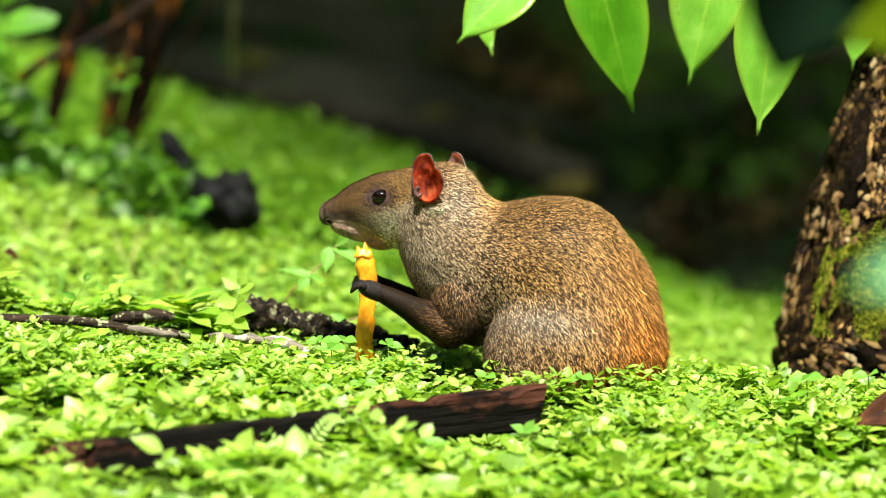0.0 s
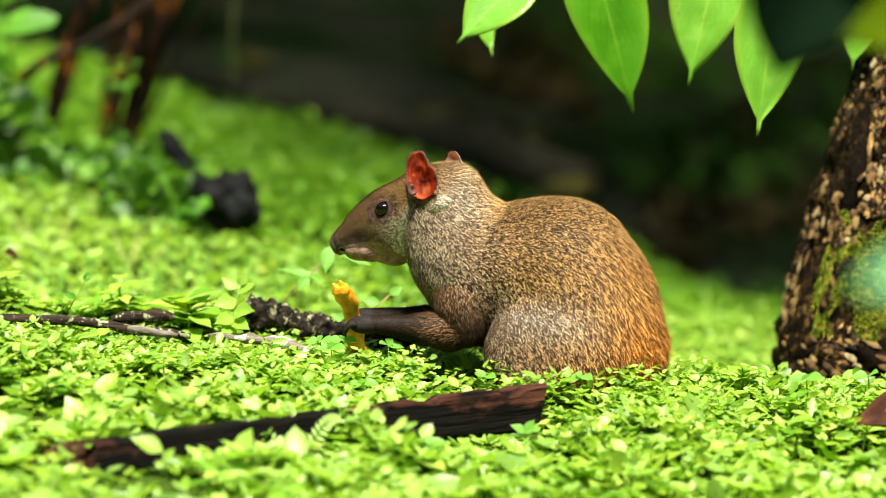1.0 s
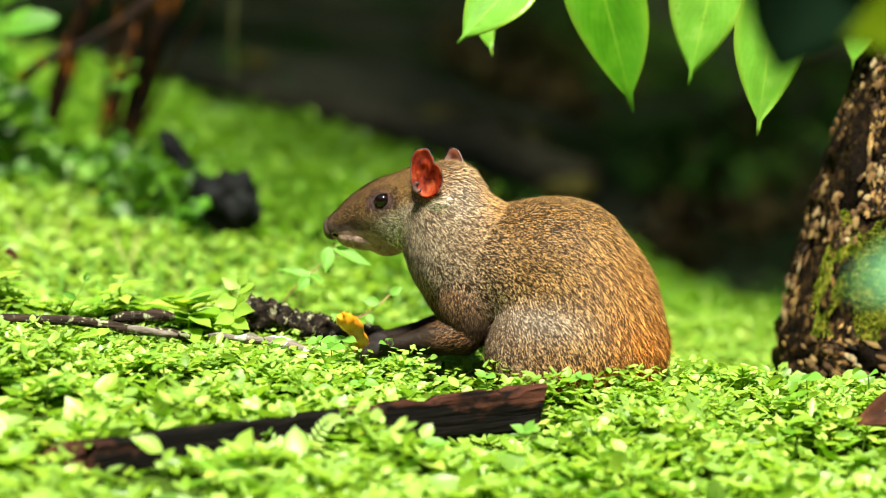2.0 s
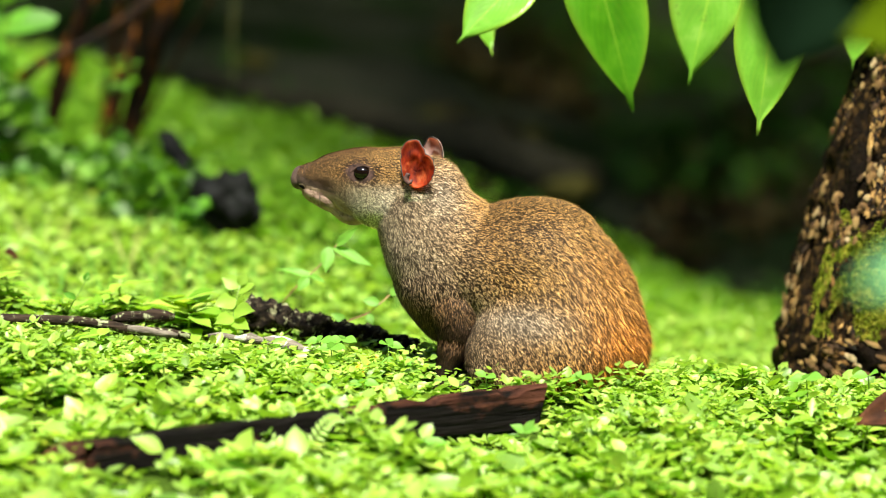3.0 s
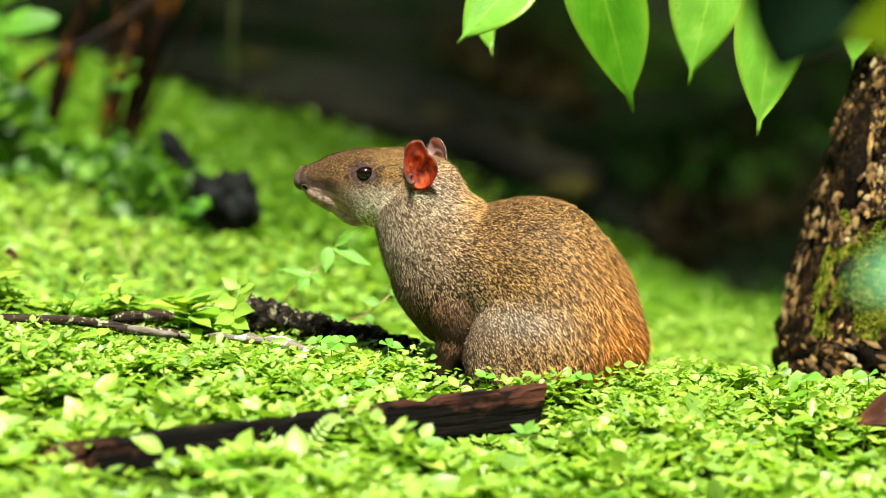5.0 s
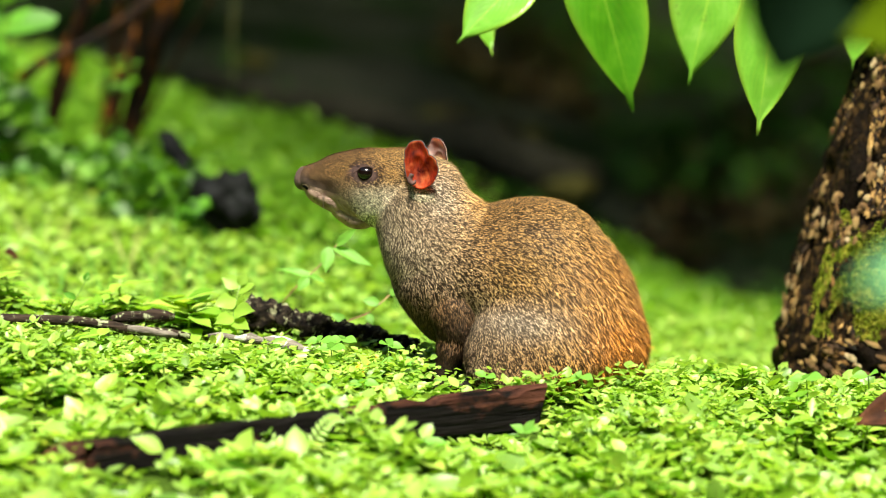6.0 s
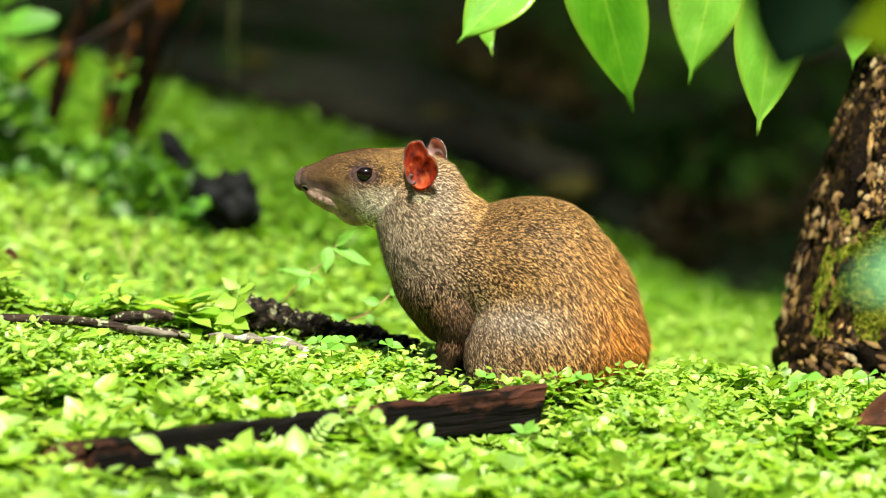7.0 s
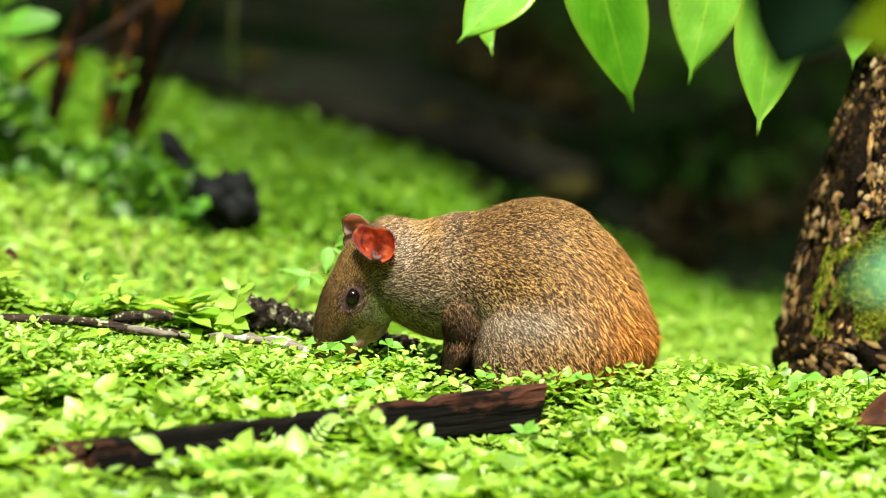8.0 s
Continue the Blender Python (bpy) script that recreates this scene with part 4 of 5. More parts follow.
def build_plank():
    """A dark wet board on its long edge, half sunk in the plants; split and worn."""
    a, b = Vector((*BOARD_A, 0.0)), Vector((*BOARD_B, 0.0))
    a.z, b.z = gz(a.x, a.y) + 0.023, gz(b.x, b.y) + 0.022
    run = (b - a)
    length = run.length
    x = run.normalized()
    y = Vector((0, 0, 1)).cross(x).normalized()
    m = Matrix((x, y, x.cross(y))).transposed().to_4x4()
    m.translation = a
    bm = bmesh.new()
    nx, prof = 46, [(-0.013, -0.026), (-0.013, 0.018), (-0.010, 0.024), (0.009, 0.026), (0.013, 0.021), (0.013, -0.026)]
    rings = []
    for i in range(nx + 1):
        t = i / nx
        ring = []
        for k, (py, pz) in enumerate(prof):
            q = Vector((t * length, py, pz * (1 - 0.3 * t)))
            chip = noise.noise(Vector((t * 9, k * 1.7, 0.3)))
            q.z += 0.0022 * chip - (0.011 * max(0, noise.noise(Vector((t * 17, 5.0, k * 0.4)))) if pz > 0.02 else 0)
            q.y += 0.0018 * noise.noise(Vector((t * 11, k * 2.1, 8.0)))
            if i in (0, nx):
                q.x += 0.05 * noise.noise(Vector((k * 3.3, t, 2.0)))
            ring.append(bm.verts.new(q))
        rings.append(ring)
    for p, q in zip(rings, rings[1:]):
        for k in range(len(prof)):
            kk = (k + 1) % len(prof)
            bm.faces.new((p[k], q[k], q[kk], p[kk]))
    bm.faces.new(list(reversed(rings[0])))
    bm.faces.new(rings[-1])
    bmesh.ops.recalc_face_normals(bm, faces=bm.faces)
    ob = part("plank", bm, M["plank"])
    ob.matrix_world = m
    tagged(ob, "dark wet weathered wooden board lying among the leaves", "plank")
    # a pale fungus on its face
    me = rounded("fungus", [(np.array([0.0, 0, 0]), np.array([0.012, 0.004, 0.006]), 0.3), (np.array([0.008, 0, 0.003]), np.array([0.008, 0.004, 0.005]), 0)], np.zeros(3), 0.003, 12)
    me.transform(Matrix.Translation((length * 0.33, -0.0135 if y.y < 0 else 0.0135, -0.010)))
    part("fungus", me, M["pale"], ob, "small pale pink fungus")


m = Mat("pale_fungus", 0.6, 0.3)
m.colour(m.ramp(m.noise(120, 3), [(0.3, (0.35, 0.25, 0.22)), (0.7, (0.55, 0.45, 0.42))]))
M["pale"] = m.mat
m = Mat("white_petal", 0.4, 0.5)
m.colour((0.75, 0.72, 0.62)).thin((0.7, 0.7, 0.5), 0.2)
M["petal"] = m.mat
m = Mat("green_stem", 0.5, 0.4)
m.colour(m.ramp(m.noise(60, 3), [(0.3, (0.10, 0.20, 0.03)), (0.7, (0.20, 0.28, 0.06))]))
M["green_stem"] = m.mat
m = Mat("pink_stem", 0.5, 0.4)
m.colour(m.ramp(m.noise(60, 3), [(0.3, (0.20, 0.09, 0.05)), (0.7, (0.38, 0.24, 0.14))]))
M["pink_stem"] = m.mat

build_plank()


def build_branch():
    """A lichened fallen branch that ends in a knot, with a fork."""
    line = [(-0.70, 0.045, 0.066), (-0.563, 0.05, 0.0636), (-0.470, 0.05, 0.0622), (-0.427, 0.05, 0.0565), (-0.398, 0.05, 0.050), (-0.348, 0.05, 0.0458), (-0.322, 0.05, 0.041)]
    ob = part("fallen_branch", tube("fallen_branch", line, [0.0064, 0.0068, 0.0065, 0.0064, 0.0072, 0.0060, 0.0035], 16, 0.4, 70), M["twig"])
    tagged(ob, "brown fallen branch with pale lichen on the leaves", "branch")
    part("knot", tube("knot", curve_line((-0.425, 0.068, 0.060), (-0.345, 0.085, 0.061), (0, 0, 0.002), 6), [0.004, 0.007, 0.008, 0.008, 0.0085, 0.008, 0.004], 14, 0.6, 70), M["twig"], ob)
    part("side_shoot", tube("side_shoot", curve_line((-0.402, 0.046, 0.0515), (-0.338, 0.043, 0.043), (0, 0, 0.001), 5), [0.005, 0.0058, 0.0055, 0.005, 0.0045, 0.003], 10, 0.4, 90), M["grey_twig"], ob, "bleached grey shoot")
    line = curve_line((-0.30, 0.030, 0.044), (-0.160, -0.005, 0.030), (0, 0, 0.004), 10, 0.004)
    ob = part("dry_twig", tube("dry_twig", line, [0.003, 0.004, 0.005, 0.004, 0.006, 0.005, 0.007, 0.009, 0.010, 0.007, 0.003], 14, 0.7, 90), M["grey_twig"])
    tagged(ob, "bleached grey twig half hidden by leaves", "twig")


build_branch()


def build_rotten_log():
    n = 90
    line = curve_line((-0.262, 0.16, 0.052), (-0.035, 0.13, 0.014), (0, 0, 0.003), n, 0.006, 3)
    rad = [(0.024 - 0.015 * (i / n) ** 0.8) * min(1, 0.35 + i / 5) * (1 + 0.22 * noise.noise(Vector((i * 0.16, 0, 0)))) for i in range(n + 1)]
    me = tube("rotten_log", line, rad, 40, 0.55, 75, 2)
    for v in me.vertices:
        v.co += v.normal * (0.004 * noise.noise(v.co * 190) + 0.003 * noise.noise(v.co * 420))
    ob = part("rotten_log", me, M["rotten"])
    tagged(ob, "black rotten log crumbling among green leaves", "log")


build_rotten_log()


def sprig(name, line, leaves, stem_mat, leaf_mat, radius=0.0012, label="small green seedling among the ground plants", group=""):
    """A seedling: a stem along a line and leaves (base, tip, width, face)."""
    ob = new(name)
    ob.location = line[0]
    tagged(ob, label, "seedling", group)
    o = Vector(line[0])
    loc = [Vector(p) - o for p in line]
    part("stem", tube("stem", loc, [radius * (1 - 0.5 * i / len(loc)) for i in range(len(loc))], 6), stem_mat, ob)
    for k, (b, t, w, face) in enumerate(leaves):
        leaf_part("leaf", Vector(b) - o, Vector(t) - o, w, face, leaf_mat, ob, 0.10, 0.25, seed=k * 1.7, n=8, m=4)
    return ob


def at(u, v, y):
    """A place on the upright plane at depth y, from the side drawing's units."""
    k = (y + 4.5) / 4.5
    s = side(u, v)
    eye_z = 0.75
    return Vector((s[0] * k, y, eye_z + (s[2] - eye_z) * k))


FRONT = (0.1, -1.0, 0.55)
# the vine that stands free behind the log
sprig("vine_seedling", [at(486, 552, 0.19), at(520, 512, 0.19), at(560, 476, 0.18), at(580, 455, 0.18), at(600, 428, 0.18), at(615, 412, 0.18)],
      [(at(582, 436, 0.18), at(576, 482, 0.16), 0.020, (0.1, -0.8, 0.7)), (at(586, 438, 0.18), at(666, 470, 0.17), 0.017, (0.0, -0.7, 0.7)),
       (at(594, 436, 0.18), at(632, 402, 0.17), 0.013, FRONT), (at(568, 492, 0.18), at(484, 470, 0.19), 0.012, (0.2, -0.7, 0.7)),
       (at(548, 487, 0.18), at(575, 498, 0.16), 0.008, FRONT), (at(545, 490, 0.18), at(526, 515, 0.17), 0.016, FRONT)],
      M["pink_stem"], M["seedling"], 0.0010, "slender upright vine seedling with pointed bright green leaves")
sprig("bud_seedling", [at(118, 552, 0.10), at(135, 525, 0.10), at(150, 500, 0.10), at(156, 488, 0.10)],
      [(at(150, 499, 0.10), at(156, 480, 0.10), 0.010, FRONT), (at(134, 528, 0.10), at(110, 518, 0.09), 0.010, FRONT)], M["green_stem"], M["shrub_leaf"], 0.0009, "thin seedling with a dark folded bud")
sprig("leafy_seedling", [at(408, 590, 0.10), at(412, 560, 0.10), at(418, 530, 0.11), at(424, 505, 0.11)],
      [(at(418, 530, 0.11), at(378, 540, 0.09), 0.026, FRONT), (at(420, 520, 0.11), at(452, 500, 0.10), 0.020, (0.2, -0.6, 0.9)), (at(424, 508, 0.11), at(390, 490, 0.11), 0.024, FRONT),
       (at(414, 552, 0.10), at(446, 548, 0.07), 0.026, FRONT), (at(410, 568, 0.10), at(438, 580, 0.06), 0.022, FRONT), (at(424, 505, 0.11), at(436, 482, 0.11), 0.016, FRONT),
       (at(412, 560, 0.10), at(380, 572, 0.07), 0.022, FRONT), (at(410, 575, 0.10), at(392, 596, 0.06), 0.018, FRONT)],
      M["green_stem"], M["fern"], 0.0014, "leafy bright green seedling beside the rotten log")
sprig("dry_seedling", [at(592, 592, 0.17), at(612, 570, 0.17), at(650, 556, 0.17), at(672, 538, 0.17), at(690, 522, 0.18)],
      [(at(690, 522, 0.18), at(712, 508, 0.18), 0.014, FRONT), (at(672, 538, 0.17), at(640, 530, 0.17), 0.016, FRONT), (at(650, 556, 0.17), at(660, 575, 0.16), 0.012, FRONT), (at(612, 570, 0.17), at(585, 555, 0.17), 0.014, FRONT)],
      M["pink_stem"], M["seedling"], 0.0012, "dry brown seedling stem with a few pale leaves")
# seedlings before and over the board
for u, v, y, leaves in ((745, 800, -0.52, [(60, -28, 0.022), (-8, -38, 0.02), (30, 6, 0.022), (-28, -10, 0.018)]),
                        (930, 770, -0.42, [(-30, -40, 0.018), (28, -30, 0.02), (20, -50, 0.016)]), (395, 862, -0.86, [(60, -30, 0.024), (-40, -20, 0.024), (10, -45, 0.02)]),
                        (625, 850, -0.78, [(50, -40, 0.026), (-50, -30, 0.024), (0, -52, 0.02), (40, 0, 0.02)]), (560, 700, -0.38, [(40, -20, 0.020), (-30, -26, 0.02), (5, 22, 0.02)]),
                        (640, 690, -0.33, [(40, -18, 0.020), (-36, -12, 0.02), (0, -30, 0.018)]), (860, 668, -0.12, [(-22, -30, 0.015), (22, -18, 0.018), (-4, -22, 0.012)]),
                        (1030, 668, -0.13, [(-12, -28, 0.016), (25, -14, 0.02), (-30, -10, 0.018)]), (1240, 672, 0.03, [(-50, -14, 0.03), (46, -20, 0.034), (0, -30, 0.026)]),
                        (1430, 672, -0.14, [(-40, -18, 0.022), (36, -24, 0.026), (0, -30, 0.022)]), (1540, 668, -0.14, [(-36, -22, 0.022), (20, -30, 0.024)]),
                        (705, 650, -0.05, [(40, -14, 0.022), (-38, -16, 0.022), (0, -30, 0.018)]), (606, 612, -0.03, [(-40, -14, 0.022), (30, -16, 0.022), (4, -26, 0.018)]), (566, 614, -0.02, [(-36, -16, 0.02), (34, -20, 0.022), (-6, -30, 0.018)]), (686, 622, -0.05, [(36, -16, 0.02), (-18, -26, 0.018), (10, -34, 0.018)]), (585, 628, -0.06, [(-30, -20, 0.02), (32, -22, 0.022), (0, -34, 0.018)])):
    v += 16 if u > 800 else 6
    y = ground_y(u, v + 14) if y < -0.15 else y
    b = at(u, v, y)
    b.z = gz(b.x, b.y)
    top = at(u, v, y) + Vector((0, 0, 0.012))
    sprig("seedling", [b, (b + top) / 2 + Vector((0.002, 0, 0)), top], [(top, at(u + 0.85 * du, v + 0.85 * dv, y - 0.015 * (k % 2)), 0.8 * w, (0.25 * (k - 1), -0.55, 0.9)) for k, (du, dv, w) in enumerate(leaves)],
          M["green_stem"], M["seedling"], 0.0011, "small bright green seedling among the ground plants", "seedlings")


def build_fern(base, reach, n=9):
    """A small feathery frond: a rib with pairs of narrow leaflets."""
    base = Vector(base)
    ob = new("feathery_seedling")
    ob.location = base
    tagged(ob, "small feathery fern-like seedling by the board", "seedling")
    line = curve_line((0, 0, 0), reach, (0, 0, 0.012), n)
    part("rib", tube("rib", line, [0.0008] * (n + 1), 5), M["green_stem"], ob)
    d = Vector(reach).normalized()
    for i in range(1, n + 1):
        for s in (-1, 1):
            lat = d.cross(Vector((0.1, -0.8, 0.6))).normalized() * s
            ln = 0.013 * (1 - 0.5 * i / n)
            leaf_part("leaflet", line[i], line[i] + lat * ln + d * 0.005, 0.005, (0.1, -0.8, 0.6), M["fern"], ob, n=4, m=2)


for u, v, y, reach in ((500, 800, -0.62, (-0.05, -0.01, 0.028)), (545, 800, -0.62, (0.035, 0.0, 0.035)), (520, 790, -0.60, (-0.012, 0.0, 0.045)), (600, 745, -0.50, (-0.04, 0, 0.012))):
    p = at(u, v, ground_y(u, v + 10))
    build_fern(p, reach)

y = ground_y(288, 852)
sprig("seedling", [at(288, 852, y), at(286, 826, y), at(284, 800, y)],
      [(at(285, 802, y), at(226, 772, y), 0.024, (0.1, -0.7, 0.7)), (at(286, 818, y), at(306, 796, y), 0.012, FRONT), (at(287, 830, y), at(268, 818, y), 0.010, FRONT)],
      M["green_stem"], M["fern"], 0.0012, "pale seedling standing up before the wooden board", "seedlings")

# dead leaves and fallen petals
for u, v, y, du, dv, w in ((1720, 690, -0.40, -224, 76, 0.062), (162, 806, -0.84, -108, 14, 0.034), (30, 455, 0.45, -25, -8, 0.02), (1410, 705, -0.2, 24, -4, 0.012), (60, 838, -0.84, -24, -16, 0.02)):
    y = ground_y(u + du / 2, v + dv + 12) if y < -0.15 else y
    base, tip = at(u, v, y), at(u + du, v + dv, y - 0.02)
    ob = leaf_part("dead_leaf", (0, 0, 0), tip - base, w, (0.1, -0.7, 0.7), M["dead_leaf"], None, -0.05, 0.5, 0.0008, seed=u)
    ob.location = base
    tagged(ob, "curled reddish brown dead leaf on the green plants", "leaf", "dead leaves")
for u, v, y in ((132, 688, -0.20), (395, 575, 0.02), (80, 372, 0.80), (470, 702, -0.35), (770, 694, -0.3)):
    base = at(u, v, ground_y(u, v + 14))
    ob = leaf_part("petal", (0, 0, 0), (0.006, -0.008, 0.008), 0.009, (0.2, -0.8, 0.6), M["petal"], None, 0.2, 0.3, n=5, m=4)
    ob.location = base
    tagged(ob, "small pale fallen petal on the leaves", "petal", "fallen petals")


# ---- low plants that stand a little out of the mat: four shapes, set many times ----
def build_sprigs():
    rng = random.Random(21)
    shapes = []
    for k in range(6):
        ob = new("ground_plant")
        tagged(ob, "small ground plant with a whorl of bright green leaves", "plant", "ground plants")
        h = rng.uniform(0.018, 0.036)
        part("stem", tube("stem", [(0, 0, -0.004), (0.001, 0.001, h * 0.5), (0, 0, h)], [0.0011, 0.0009, 0.0007], 5), M["green_stem"], ob)
        n = rng.choice((5, 6, 7))
        for j in range(n):
            a = 2 * math.pi * (j * 0.38 + rng.uniform(-0.05, 0.05))
            ln, rise = rng.uniform(0.014, 0.027), rng.uniform(-0.1, 0.5)
            z = h * (1.0 - 0.09 * j)
            d = Vector((math.cos(a) * math.cos(rise), math.sin(a) * math.cos(rise), math.sin(rise)))
            leaf_part("leaf", (0, 0, z), Vector((0, 0, z)) + d * ln, ln * rng.uniform(0.55, 0.72), (0, 0, 1), M["sprig_leaf"], ob, 0.15, 0.22, n=6, m=4, seed=j * 1.3)
        shapes.append(ob)
    placed = 0
    while placed < 285:
        # the last ones stand taller, behind the branch
        tall = placed >= 215
        y = rng.uniform(0.12, 0.42) if tall else rng.uniform(-0.95, 0.45)
        x = rng.uniform(-0.62, -0.20) if tall else rng.uniform(-1, 1) * (0.128 * (y + 4.5) + 0.02)
        if ((x - 0.14) / 0.17) ** 2 + ((y - 0.01) / 0.12) ** 2 < 1 or x > 0.38 and y > -0.10:
            continue
        if -0.29 < x < 0.0 and 0.02 < y < 0.22 or x < -0.3 and -0.03 < y < 0.12 or y > 0.05 and x > 0.0:
            continue
        (ax, ay), (bx, by) = BOARD_A, BOARD_B
        ln = math.hypot(bx - ax, by - ay)
        t = ((x - ax) * (bx - ax) + (y - ay) * (by - ay)) / ln
        across = ((x - ax) * (by - ay) - (y - ay) * (bx - ax)) / ln
        if -0.02 < t < ln + 0.02 and -0.07 < across < 0.03:
            continue
        s = rng.uniform(1.1, 1.7) if tall else rng.uniform(0.75, 1.15) * (1.25 if y < -0.35 else 1.0)
        m4 = Matrix.Translation((x, y, gz(x, y) + rng.uniform(0.0, 0.008))) @ Matrix.Scale(s, 4) @ Matrix.Rotation(rng.uniform(0, 6.28), 4, "Z") @ Matrix.Rotation(rng.uniform(-0.25, 0.25), 4, "X")
        if placed < len(shapes):
            shapes[placed].matrix_basis = m4
        else:
            copy_thing(shapes[placed % len(shapes)], m4)
        placed += 1


build_sprigs()


def build_grass(u, v, y, blades):
    base = at(u, v, y)
    base.z = gz(base.x, base.y)
    ob = new("grass_tuft")
    ob.location = base
    tagged(ob, "few thin pale grass blades leaning over the plants", "grass", "grass tufts")
    for k, (du, dv) in enumerate(blades):
        tip = at(u + du, v + dv, y + 0.01 * k) - base
        root = Vector((0.006 * k, 0, 0))
        leaf_part("blade", root, tip, 0.0035, (0.3, -1, 0.3), M["dry_grass" if u < 250 and v < 460 else "seedling"], ob, 0.12, 0.2, n=8, m=2, seed=k)


build_grass(60, 430, 0.88, ((-52, -90), (-20, -60), (30, -50)))
build_grass(215, 450, 0.82, ((60, -80), (35, -60), (-15, -55)))
build_grass(100, 440, 0.88, ((10, -60), (28, -75)))
for k in range(11):
    s = math.sin(k * 7.3)
    build_grass(40 + 48 * k, 470 + 25 * s, 0.72 + 0.12 * math.cos(k * 3.1), ((26 + 20 * s, -44), (-30, -34 - 10 * s), (48 - 30 * s, -26)))


# ---- the tree at the side ----
def build_tree():
    rows, sides, H = 150, 160, 1.9
    rng = random.Random(11)

    def centre(z):
        low = min(z, 0.6)
        return Vector((0.598 + 0.15 * low + 0.30 * low * low + 0.45 * (z - low), 0.10 + 0.03 * z, z))

    def radius(z, a):
        r = 0.166 + 0.005 * math.exp(-((z - 0.035) / 0.022) ** 2)
        r *= 1 + 0.04 * noise.noise(Vector((math.cos(a) * 2, math.sin(a) * 2, z * 5))) + 0.06 * noise.noise(Vector((math.cos(a) * 5, math.sin(a) * 5, z * 9)))
        return r

    def skin(z, a, lift=0.0):
        return centre(z) + Vector((math.cos(a), math.sin(a), 0)) * (radius(z, a) + lift)

    tree = new("tree")
    tree.location = (0.572, 0.10, 0.0)
    tagged(tree, "leaning tree trunk with dark flaking ochre bark and moss", "tree")
    o = tree.location.copy()
    verts, faces = [], []
    for i in range(rows + 1):
        z = -0.16 + H * (i / rows) ** 1.5
        for j in range(sides):
            a = 2 * math.pi * j / sides
            rough = 0.012 * noise.noise(skin(z, a) * 38) + 0.004 * noise.noise(skin(z, a) * 90)
            verts.append(skin(z, a, rough) - o)
    for i in range(rows):
        for j in range(sides):
            p, q = i * sides + j, i * sides + (j + 1) % sides
            faces.append((p, q, q + sides, p + sides))
    faces.append(tuple(range(len(verts) - sides, len(verts))))
    part("trunk", mesh("trunk", verts, faces), M["bark_core"], tree)
    # flakes of pale bark: a few shapes, each set many times
    shapes = []
    for k in range(8):
        bm = bmesh.new()
        bmesh.ops.create_icosphere(bm, subdivisions=2, radius=1.0)
        for v in bm.verts:
            n = 1 + 0.55 * noise.noise(v.co * 1.5 + Vector((k * 7.0, 0, 0))) + 0.35 * noise.noise(v.co * 4 + Vector((k * 3.0, 5, 0)))
            v.co = Vector((v.co.x * n, v.co.y * n, v.co.z * n))
        me = bpy.data.meshes.new("bark_flake")
        bm.to_mesh(me)
        bm.free()
        me.materials.append(M["bark_plate"])
        me.shade_smooth()
        shapes.append(me)
    count = 0
    while count < 290:
        zone = count % 10 if count % 20 != 9 else 5
        if zone < 7:
            z = rng.gauss(0.245, 0.045) if zone < 5 else rng.uniform(0.165, 0.46)
            a = rng.uniform(math.radians(190), math.radians(300))
            if noise.noise(Vector((math.cos(a) * 6, math.sin(a) * 6, z * 9 + 3))) < 0.02 or z < 0.16:
                continue
        elif zone == 7:
            z, a = rng.uniform(0.05, 0.17), rng.uniform(math.radians(180), math.radians(198))
        else:
            z, a = rng.uniform(0.004, 0.050), rng.uniform(math.radians(212), math.radians(285))
        p = skin(z, a, 0.004 + rng.uniform(0, 0.003)) - o
        n = Vector((math.cos(a), math.sin(a), 0.1)).normalized()
        up = Vector((0.26, 0, 1)) + Vector((rng.uniform(-.3, .3), 0, 0))
        if z < 0.05:
            up = Vector((math.sin(a), -math.cos(a), 0.3))
        m3 = aim((0, 0, 0), up, n)
        s = min(0.0048, 0.0012 + rng.gammavariate(3.0, 0.00095)) * (0.6 if zone == 7 else 1.0)
        tall = rng.uniform(1.2, 2.2) if zone > 7 else rng.uniform(2.0, 4.0) if zone == 7 else rng.uniform(1.0, 2.1)
        s *= 0.72 if zone > 7 else 1.0
        ob = new("bark_flake", shapes[rng.randrange(8)])
        ob.parent = tree
        ob.matrix_basis = Matrix.Translation(p) @ m3 @ Matrix.Diagonal((s * tall * 1.5, s * 1.2, s * 0.3, 1) if zone > 7 else (s * tall, s, s * 0.65, 1))
        count += 1
    # crumbs of bark too small to tell apart
    n = 24000
    z, a = RNG.uniform(-0.01, 0.55, n), RNG.uniform(math.radians(175), math.radians(300), n)
    keep = np.array([noise.noise(Vector((math.cos(b) * 5, math.sin(b) * 5, c * 10 + 9))) > 0.10 for c, b in zip(z, a)])
    keep &= RNG.uniform(0, 1, n) < np.where(z > 0.165, np.where(z > 0.34, 0.45, 1.0) * np.where(a < 3.36, 0.4, 1.0), np.where(z < 0.052, np.where(a > 3.68, 0.4, 0.15), np.where(a < 3.45, 0.10, 0.04)))
    z, a = z[keep], a[keep]
    pts = np.array([skin(c, b, 0.005) - o for c, b in zip(z, a)])
    n = len(z)
    tet = np.array([[1, 0.1, 0], [-0.9, 0.1, 0], [0.1, 0.6, 0], [-0.1, -0.6, 0], [0.15, 0.1, 0.5]])
    tri = np.array([[0, 2, 4], [2, 1, 4], [1, 3, 4], [3, 0, 4]])
    nrm = np.stack([np.cos(a), np.sin(a), np.zeros(n)], 1)
    up = unit(np.stack([RNG.normal(0.2, 0.3, n), RNG.normal(0, 0.3, n), np.ones(n)], 1))
    up = np.where((z < 0.05)[:, None], unit(np.cross(nrm, np.array([0, 0, 1.0])) + up * 0.35), up)
